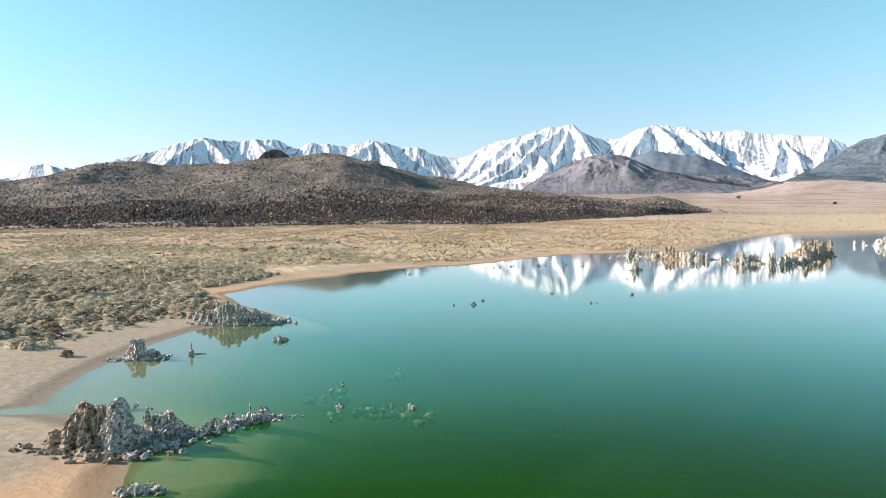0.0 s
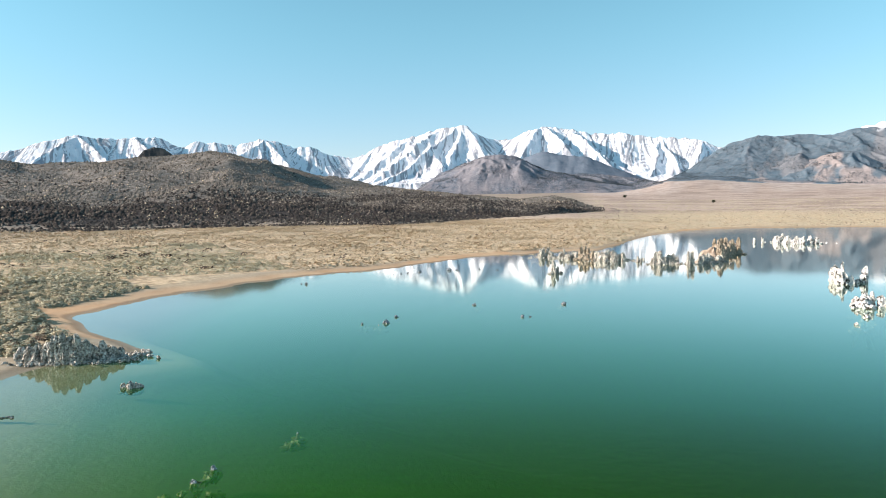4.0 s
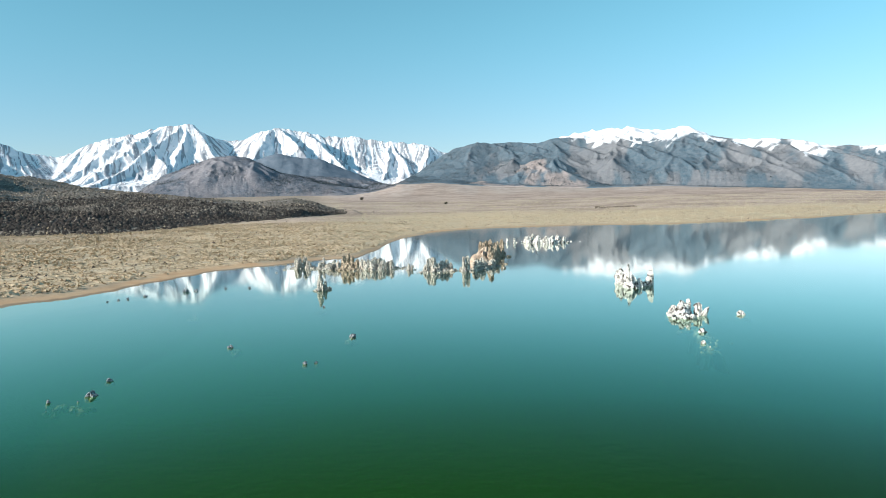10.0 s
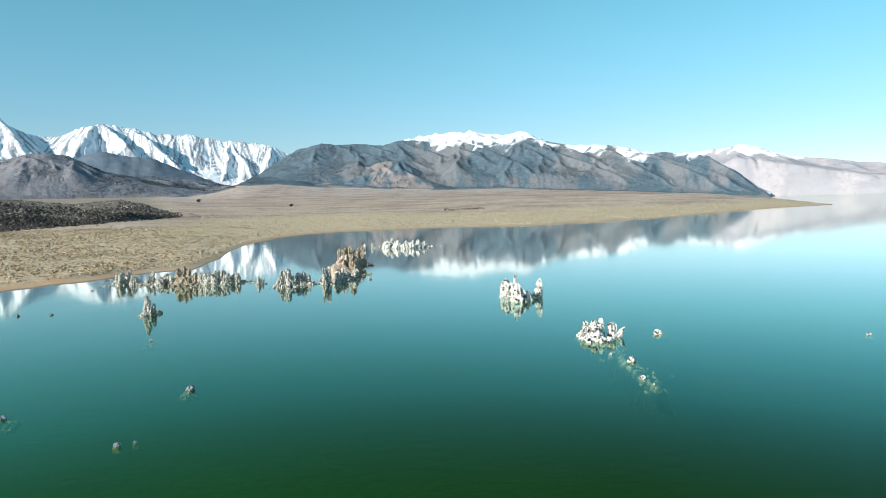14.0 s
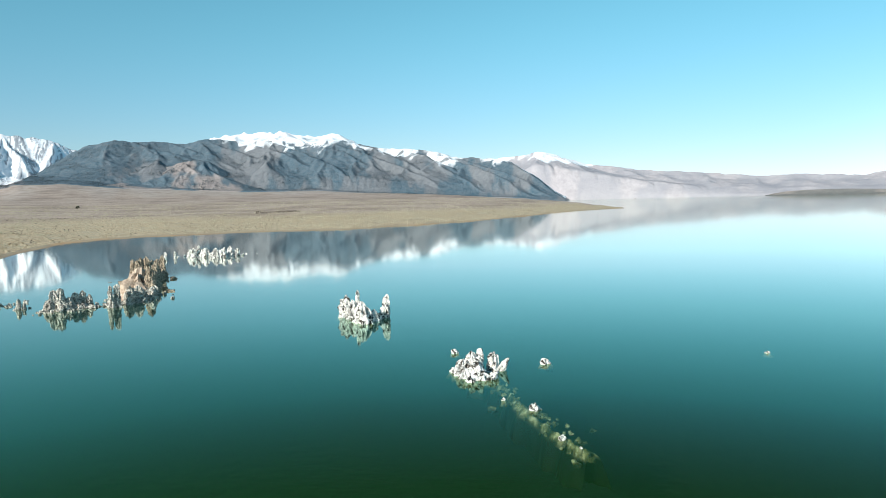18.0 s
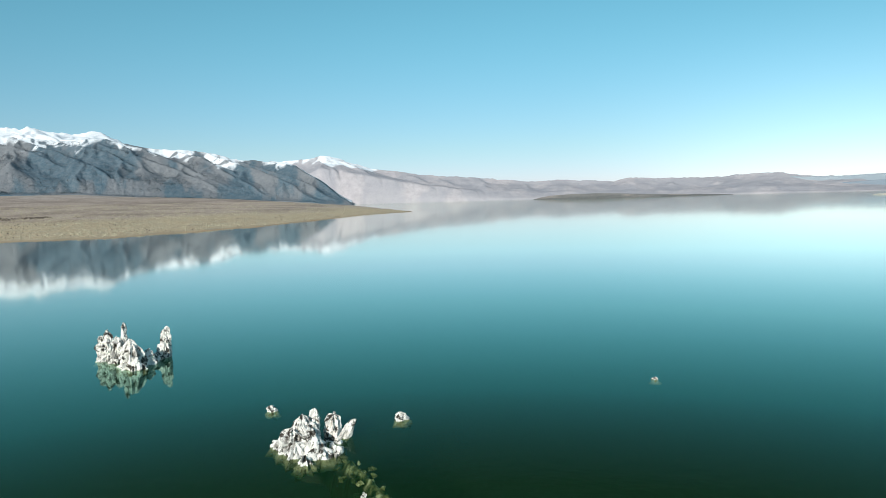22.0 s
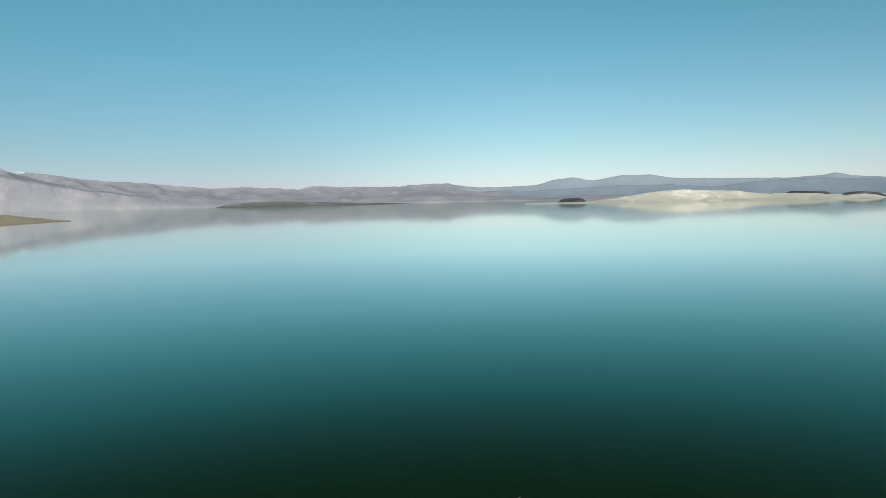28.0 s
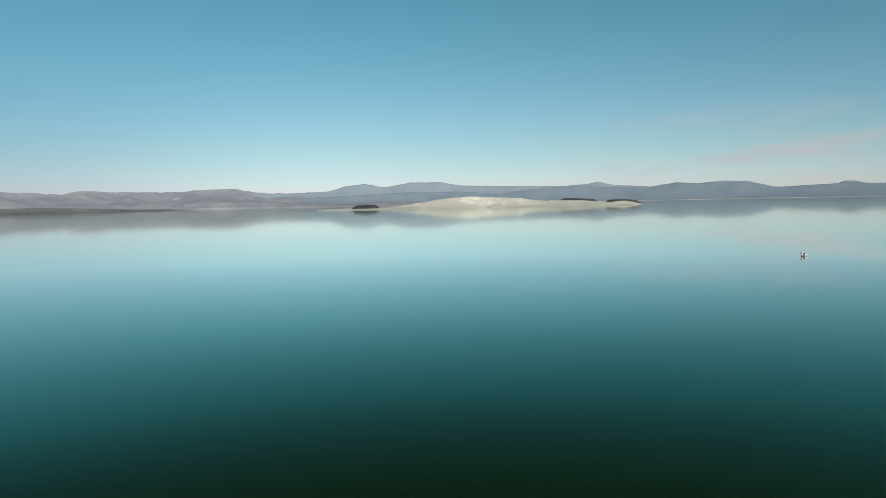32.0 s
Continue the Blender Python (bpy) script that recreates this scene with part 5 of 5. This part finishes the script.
formation("distant white tufa spires standing in the lake", FAR, at(FAR, [(142.6, 240.6, 1.6, 0.5), (145.4, 240.0, 1.7, 0.5)] + line((148.0, 238.5), (151.0, 229.0), 9, 1.9, 0.8, 61, 0.8) + [(149.2, 234.5, 3.3, 0.6), (150.0, 232.5, 2.4, 0.6)] + line((151.5, 228.5), (158.5, 228.0), 10, 2.1, 0.7, 62, 0.7)),
          at(FAR, [(150, 233, 5, 8, 50, 0.4), (155, 228.5, 7, 3, 40, 0.4)]), TUFA_WHITE, 63)
PAIR = (84.4, 124.4)
formation("white tufa cluster with three towers in the lake", PAIR, at(PAIR, [(85.4, 127.5, 2.7, 0.5), (85.1, 127.9, 2.2, 0.5), (85.3, 125.7, 3.5, 0.32, 0.02, 0), (84.8, 126.0, 2.2, 0.6), (83.1, 123.1, 2.0, 0.9), (83.5, 123.6, 2.3, 0.75), (82.8, 122.5, 1.1, 0.65), (84.1, 124.3, 1.8, 0.7), (84.6, 122.6, 1.3, 0.5), (85.6, 122.6, 0.7, 0.35)]),
          at(PAIR, [(84.0, 123.6, 0.8, 1.2, 7, 0.22)]), TUFA_WHITE, 65)
formation("single waisted white tufa tower beside the cluster", (87.3, 123.0), [(0, 0, 2.5, 0.46, 0.03, -0.03), (0.08, -0.1, 2.85, 0.36, 0.04, -0.06), (-0.1, 0.1, 1.2, 0.58)], [(-0.3, 0, 1.2, 0.8, 14, 0.24)], TUFA_WHITE, 67)
WHITE = (69.3, 99.8)
# across and back from the islet's middle, height, radius, lean across
ISLET = [(-0.55, -1.2, 1.55, 0.72, 0.12), (-1.0, -1.9, 1.05, 0.68, 0.1), (0.15, -0.6, 1.85, 0.34, 0.05), (0.0, -1.5, 1.3, 0.6, 0.05), (0.3, -2.3, 0.95, 0.72, 0.0), (1.15, -0.3, 1.4, 0.5, 0.12), (1.35, -0.3, 1.02, 0.36, 1.15), (0.7, -3.4, 0.5, 0.75, 0.3), (1.5, -3.1, 0.42, 0.5, 0.5), (0.1, -4.2, 0.3, 0.5, 0.0), (-1.7, -1.3, 0.35, 0.5, -0.2), (-0.6, -2.9, 0.6, 0.6, 0.0)]
formation("white crusted tufa islet with sharp spikes", WHITE, [(0.326 * q + 0.945 * b, -0.945 * q + 0.326 * b, h, r, 0.326 * k, -0.945 * k) for q, b, h, r, k in ISLET],
          at(WHITE, [(68.3, 98.2, 1.6, 1.2, 10, 0.2)]), TUFA_WHITE, 69)


def sunken_reef():
    """A winding ridge of limestone that stays just under the surface, with loose stones on it."""
    s, w = np.meshgrid(np.linspace(0, 1, 110), np.linspace(-1, 1, 22), indexing="ij")
    way = [np.interp(s, (0, 0.12, 0.5, 0.8, 1), q) for q in ((69.6, 68.0, 62.3, 58.0, 55.4), (99.6, 97.9, 92.6, 88.0, 84.8))]
    wide = (0.8 + 0.5 * fbm(s * 9, w * 0.6, 0, 2, 72)) * (1 + 0.6 * smooth(0.25, 0.0, s))
    x, y = way[0] + w * wide * 0.73 + 0.4 * fbm(s * 7, 0, 0, 2, 73), way[1] - w * wide * 0.68
    z = -0.06 - 0.12 * s - 2.2 * np.abs(w) ** 2.0 + 0.20 * fbm(x * 0.9, y * 0.9, 0, 4, 74, 0.6)
    pieces = [(np.stack([x, y, np.minimum(z, -0.03)], -1).reshape(-1, 3), grid_faces(*s.shape)[:, ::-1].tolist())]
    rng = np.random.default_rng(71)
    for k in range(70):
        q, u = rng.random(), rng.normal(0, 0.45)
        cx, cy = np.interp(q, (0, 0.5, 1), (68.4, 62.3, 54.8)) + u, np.interp(q, (0, 0.5, 1), (98.4, 92.6, 84.2)) - u
        size = rng.uniform(0.08, 0.2)
        pieces.append(boulder(cx, cy, -0.12 - size * 0.6 - 0.2 * rng.random(), size, int(rng.integers(1e6))))
    v, f = joined(pieces)
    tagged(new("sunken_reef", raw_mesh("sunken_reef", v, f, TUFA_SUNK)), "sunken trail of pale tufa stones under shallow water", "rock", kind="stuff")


sunken_reef()


# ---- shrubs, grass clumps and trees ----
def quads_mesh(name, corners, material):
    n = len(corners)
    me = bpy.data.meshes.new(name)
    me.vertices.add(n * 4)
    me.vertices.foreach_set("co", corners.reshape(-1).astype(np.float32))
    me.loops.add(n * 4)
    me.loops.foreach_set("vertex_index", np.arange(n * 4, dtype=np.int32))
    me.polygons.add(n)
    me.polygons.foreach_set("loop_start", np.arange(0, n * 4, 4, dtype=np.int32))
    me.materials.append(material)
    me.update(calc_edges=True)
    return me


def tufts(px, py, pz, size, height, leaves, rng, leaf=0.42):
    """Domes of small leaf clumps: for each shrub a number of tilted four-sided sprays."""
    n = len(px)
    u, a = rng.random((n, leaves)), rng.random((n, leaves)) * 2 * np.pi
    up = u**0.7
    rad = np.sqrt(1 - 0.85 * up**2) * rng.uniform(0.55, 1.0, (n, leaves))
    c = np.stack([px[:, None] + np.cos(a) * rad * size[:, None], py[:, None] + np.sin(a) * rad * size[:, None], pz[:, None] + up * height[:, None] * 0.85], -1)
    out = np.stack([np.cos(a) * rad, np.sin(a) * rad, 0.55 + up], -1) + rng.normal(0, 0.3, (n, leaves, 3))
    out /= np.linalg.norm(out, axis=-1, keepdims=True)
    side = np.cross(out, rng.normal(0, 1, (n, leaves, 3)))
    side /= np.linalg.norm(side, axis=-1, keepdims=True) + 1e-9
    other = np.cross(out, side)
    w = (leaf * size[:, None] * rng.uniform(0.6, 1.3, (n, leaves)))[..., None]
    k = rng.uniform(0.55, 1.0, (n, leaves, 4, 1))
    q = np.stack([-side - 0.2 * out, other * 0.7 + 0.1 * out, side - 0.2 * out, -other * 0.7 + 0.1 * out], 2)
    return (c[:, :, None] + q * w[:, :, None] * k).reshape(-1, 4, 3)


def clumps(px, py, pz, size, height, rng, sides=5, rings=2):
    """Rounded cushions of brush: closed lumpy domes, one an island each. Gives points and faces."""
    n = len(px)
    a = np.linspace(0, 2 * np.pi, sides, endpoint=False)[None, None] + rng.uniform(0, 6.3, (n, 1, 1)) + rng.normal(0, 0.18, (n, rings, sides))
    lift = (np.arange(rings) / rings)[None, :, None]
    rad = np.sqrt(1 - lift**2 * 0.8) * rng.uniform(0.72, 1.2, (n, rings, sides)) * size[:, None, None]
    z = pz[:, None, None] + height[:, None, None] * (lift + rng.normal(0, 0.09, (n, rings, sides)) * (lift > 0)) - 0.08 * (lift == 0)
    ring = np.stack([px[:, None, None] + np.cos(a) * rad, py[:, None, None] + np.sin(a) * rad, z], -1).reshape(n, -1, 3)
    tip = np.stack([px + rng.normal(0, 0.15, n) * size, py + rng.normal(0, 0.15, n) * size, pz + height * rng.uniform(0.85, 1.1, n)], -1)[:, None]
    per = rings * sides + 1
    v = np.concatenate([ring, tip], 1).reshape(-1, 3)
    j = np.arange(sides)
    k = (j + 1) % sides
    tris = [np.stack([(rings - 1) * sides + j, (rings - 1) * sides + k, np.full(sides, per - 1)], -1)]
    for i in range(rings - 1):
        tris += [np.stack([i * sides + j, i * sides + k, (i + 1) * sides + k], -1), np.stack([i * sides + j, (i + 1) * sides + k, (i + 1) * sides + j], -1)]
    f = (np.concatenate(tris)[None] + (np.arange(n) * per)[:, None, None]).reshape(-1, 3)
    return v, f


def tris_mesh(name, v, f, material):
    me = bpy.data.meshes.new(name)
    me.vertices.add(len(v))
    me.vertices.foreach_set("co", v.reshape(-1).astype(np.float32))
    me.loops.add(len(f) * 3)
    me.loops.foreach_set("vertex_index", f.reshape(-1).astype(np.int32))
    me.polygons.add(len(f))
    me.polygons.foreach_set("loop_start", np.arange(0, len(f) * 3, 3, dtype=np.int32))
    me.materials.append(material)
    me.update(calc_edges=True)
    return me


def scatter(count, a0, a1, r0, r1, rng, power=1.0):
    a = rng.uniform(a0, a1, count)
    r = np.sqrt(rng.random(count) * (r1**2 - r0**2) + r0**2) if power == 1.0 else r0 + (r1 - r0) * rng.random(count) ** power
    return CX - np.sin(np.radians(a)) * r, CY + np.cos(np.radians(a)) * r


def brush(name, label, count, sector, leaves, size, material, seed, pick, leaf=0.42, power=1.0, dome=None):
    rng = np.random.default_rng(seed)
    x, y = scatter(count, *sector, rng, power)
    z, d, s, cover_b, hill, fan, rust = ground_height(x, y)
    keep = pick(x, y, z, d, s, hill, rng)
    x, y, z = x[keep], y[keep], z[keep]
    w = size * rng.uniform(0.5, 1.35, len(x)) * (1 + 0.35 * fbm(x * 0.05, y * 0.05, 0, 2, seed))
    tall = w * rng.uniform(0.7, 1.05, len(x))
    if dome:
        me = tris_mesh(name, *clumps(x, y, z - 0.05, w, tall, rng, *dome), material)
    else:
        me = quads_mesh(name, tufts(x, y, z - 0.05, w, tall, leaves, rng, leaf), material)
    return tagged(new(name, me), label, "shrubs", kind="stuff")


def patchy(x, y, low, high, seed=3, scale=0.05):
    return smooth(low, high, fbm(x * scale, y * scale, 0, 3, seed))


def on_flat(x, y, d):
    return d > 8.5 + 8 * (polar(x, y)[0] > 86)


brush("sagebrush_near", "tan and grey sagebrush thick on the lakeshore flat", 5800, (38, 100, 63, 128), 64, 0.85, SAGE, 101,
      lambda x, y, z, d, s, hill, rng: on_flat(x, y, d) & (rng.random(len(x)) < 0.6 + 0.4 * patchy(x, y, -0.4, 0.3)), 0.15)
brush("sagebrush_cushions", "woody inner cushions of the lakeshore sagebrush", 5800, (38, 100, 63, 128), 0, 0.54, SAGE_CORE, 101,
      lambda x, y, z, d, s, hill, rng: on_flat(x, y, d) & (rng.random(len(x)) < 0.6 + 0.4 * patchy(x, y, -0.4, 0.3)), dome=(8, 3))
brush("bitterbrush_near", "dark brown brush among the sagebrush", 1700, (38, 100, 63, 128), 60, 0.95, SAGE_DARK, 102,
      lambda x, y, z, d, s, hill, rng: on_flat(x, y, d) & (rng.random(len(x)) < 0.08 + 0.7 * patchy(x, y, 0.1, 0.6, 9)), 0.2)
brush("sagebrush_middle", "tan sagebrush thick behind the beach", 14000, (20, 100, 122, 215), 18, 0.85, SAGE, 108,
      lambda x, y, z, d, s, hill, rng: (d > 10) & (rng.random(len(x)) < 0.4 + 0.5 * patchy(x, y, -0.4, 0.3)), 0.30)
brush("bitterbrush_middle", "dark brush among the tan sagebrush", 2000, (20, 100, 122, 215), 16, 0.9, SAGE_DARK, 109,
      lambda x, y, z, d, s, hill, rng: (d > 12) & (rng.random(len(x)) < 0.06 + 0.7 * patchy(x, y, 0.1, 0.6, 9)), 0.38)
brush("sagebrush_flat", "dry tan brush and grass clumps over the plain", 86000, (-32, 70, 110, 420), 5, 0.72, FLAT_BRUSH, 103,
      lambda x, y, z, d, s, hill, rng: (d > 9) & (hill < 0.4) & ((polar(x, y)[0] < 20) | (polar(x, y)[1] > 210)) & (rng.random(len(x)) < (0.5 + 0.5 * patchy(x, y, -0.5, 0.4)) * smooth(-32, -4, polar(x, y)[0])), 0.5)
brush("dark_brush_flat", "scattered dark brush over the plain", 26000, (-70, 70, 120, 700), 0, 0.5, SAGE_DARK, 104,
      lambda x, y, z, d, s, hill, rng: (d > 14) & (hill < 0.4) & (rng.random(len(x)) < 0.10 + 0.8 * patchy(x, y, 0.0, 0.7, 13)), dome=(5, 1))
brush("hillside_brush", "dense brown brush covering the hills", 84000, (-21, 48, 340, 960), 0, 1.1, HILL_BRUSH, 105,
      lambda x, y, z, d, s, hill, rng: (hill > 0.3) & (s < 1.15) & (rng.random(len(x)) < 0.02 + smooth(0.12, 0.3, s)), power=1.25, dome=(5, 1))
brush("hillfoot_brush", "dense brush on the hill's front bank, darkened for fold shade", 40000, (-21, 48, 340, 680), 0, 1.25, BANK_BRUSH, 115,
      lambda x, y, z, d, s, hill, rng: (hill > 0.2) & ((s < 0.024) | (s > 0.031)) & (rng.random(len(x)) < 0.06 + 0.9 * (1 - smooth(0.16, 0.28, s - 0.5 * smooth(8, -6, polar(x, y)[0]) + 0.06 * fbm(x * 0.02, y * 0.02, 0, 2, 7)))), power=1.1, dome=(5, 1))
brush("hillside_grass", "pale dry clumps on the hillside", 14000, (-21, 48, 340, 960), 0, 0.7, FLAT_BRUSH, 106,
      lambda x, y, z, d, s, hill, rng: (hill > 0.3) & (s < 1.15) & (rng.random(len(x)) < 0.2 + 0.8 * patchy(x, y, -0.2, 0.5, 19, 0.02)), power=1.25, dome=(5, 1))
brush("far_plain_brush", "low dry brush over the far plain", 24000, (-69, -18, 190, 1300), 0, 0.6, PLAIN_BRUSH, 107,
      lambda x, y, z, d, s, hill, rng: (d > 14) & (hill < 0.3), power=0.8, dome=(5, 1))


brush("scrub_belt", "belt of dark scrub far out on the plain", 230, (-45.4, -42.0, 670, 740), 0, 0.9, SAGE_DARK, 117,
      lambda x, y, z, d, s, hill, rng: d > 14, dome=(5, 1))


def lone_shrub(x, y, size, height, material, label, seed):
    z = float(ground_height(np.array([x]), np.array([y]))[0][0])
    rng = np.random.default_rng(seed)
    ob = new("shrub")
    ob.location = (x, y, z)
    tagged(ob, label, "shrub", group="lone shrubs on the beach")
    zero = np.zeros(1)
    me = quads_mesh("foliage", tufts(zero, zero, zero, np.array([size]), np.array([height]), 220, rng, 0.16), material)
    new("foliage", me).parent = ob
    bm = bmesh.new()
    for k in range(7):
        a = k * 0.9
        tip = Vector((math.cos(a) * size * 0.6, math.sin(a) * size * 0.6, height * 0.7))
        for p0, r0 in ((Vector((0, 0, -0.1)), 0.035), (tip, 0.012)):
            bmesh.ops.create_circle(bm, segments=5, radius=r0, matrix=Matrix.Translation(p0))
        bm.verts.ensure_lookup_table()
        ring = bm.verts[-10:]
        for j in range(5):
            bm.faces.new((ring[j], ring[(j + 1) % 5], ring[5 + (j + 1) % 5], ring[5 + j]))
    part("stem", bm, SAGE_DARK, ob)


for k, row in enumerate([(-36.6, 66.9, 0.75, 0.75, SAGE_DARK), (-42.0, 69.6, 1.1, 1.0, SAGE), (-43.6, 70.6, 1.3, 1.1, SAGE), (-40.4, 70.4, 0.8, 0.8, SAGE), (-23.4, 87.6, 0.65, 1.5, SAGE_DARK)]):
    lone_shrub(*row, "rounded dry shrub on the pale sand", 300 + k)


def juniper(x, y, height, seed):
    z = float(ground_height(np.array([x]), np.array([y]))[0][0])
    rng = np.random.default_rng(seed)
    tree = new("juniper_tree")
    tree.location = (x, y, z)
    tagged(tree, "small dark juniper alone on the dry plain", "tree", group="lone junipers on the plain")
    bm = bmesh.new()
    bmesh.ops.create_cone(bm, segments=8, radius1=0.09 * height, radius2=0.03 * height, depth=0.7 * height, matrix=Matrix.Translation((0, 0, 0.3 * height)))
    part("trunk", bm, SAGE_DARK, tree)
    n = 9
    px, py = rng.normal(0, 0.22 * height, n), rng.normal(0, 0.22 * height, n)
    pz = rng.uniform(0.1, 0.6, n) * height
    me = quads_mesh("crown", tufts(px, py, pz, np.full(n, 0.3 * height), np.full(n, 0.38 * height), 60, rng, 0.28), JUNIPER)
    new("crown", me).parent = tree


JUNIPER = shrub_material("juniper_green", [(0.0, (0.016, 0.022, 0.012)), (1.0, (0.05, 0.06, 0.032))])
for k, (x, y, h) in enumerate([(654, 1537, 9), (535, 950, 5.5)]):
    juniper(x, y, h, 400 + k)


def slope_trees(name, label, hill, count, size, seed, material, pick):
    """Far conifers, strewn over a hill's face."""
    me = hill.data
    co = np.empty(len(me.vertices) * 3)
    me.vertices.foreach_get("co", co)
    co = co.reshape(-1, 3)
    rng = np.random.default_rng(seed)
    a, r = polar(co[:, 0], co[:, 1])
    where = np.flatnonzero(pick(a, r, co[:, 2], fbm(co[:, 0] / 90, co[:, 1] / 90, 0, 3, seed), rng))
    where = rng.choice(where, min(count, len(where)), replace=False)
    p = co[where] + rng.normal(0, 3, (len(where), 3)) * (1, 1, 0)
    w = size * rng.uniform(0.6, 1.3, len(p))
    ob = new(name, quads_mesh(name, tufts(p[:, 0], p[:, 1], p[:, 2] - 1, w, w * 1.7, 4, rng, 0.9), material))
    return tagged(ob, label, "trees", kind="stuff")


FAR_PINE = shrub_material("far_pine", [(0.0, (0.06, 0.08, 0.092)), (1.0, (0.11, 0.13, 0.138))])
slope_trees("hill_pines", "dark pines strewn over the rounded hill", wooded_hill, 5200, 3.0, 601, FAR_PINE, lambda a, r, z, patch, rng: (r < 3610) & (rng.random(len(a)) < 0.25 + 0.8 * patch + 0.5 * (a < -16)))
slope_trees("mountain_pines", "dark pines in belts on the dark mountain", dark_mountain, 11000, 2.7, 603, FAR_PINE, lambda a, r, z, patch, rng: (r < 4190) & (a > -58) & (patch + 0.012 * (a + 46) + rng.normal(0, 0.25, len(a)) > 0.1))
slope_trees("spur_pines", "dark pines strewn over the dark spur", dark_spur, 1500, 3.0, 602, FAR_PINE, lambda a, r, z, patch, rng: (r < 3710) & (patch + rng.normal(0, 0.2, len(a)) > 0.0))
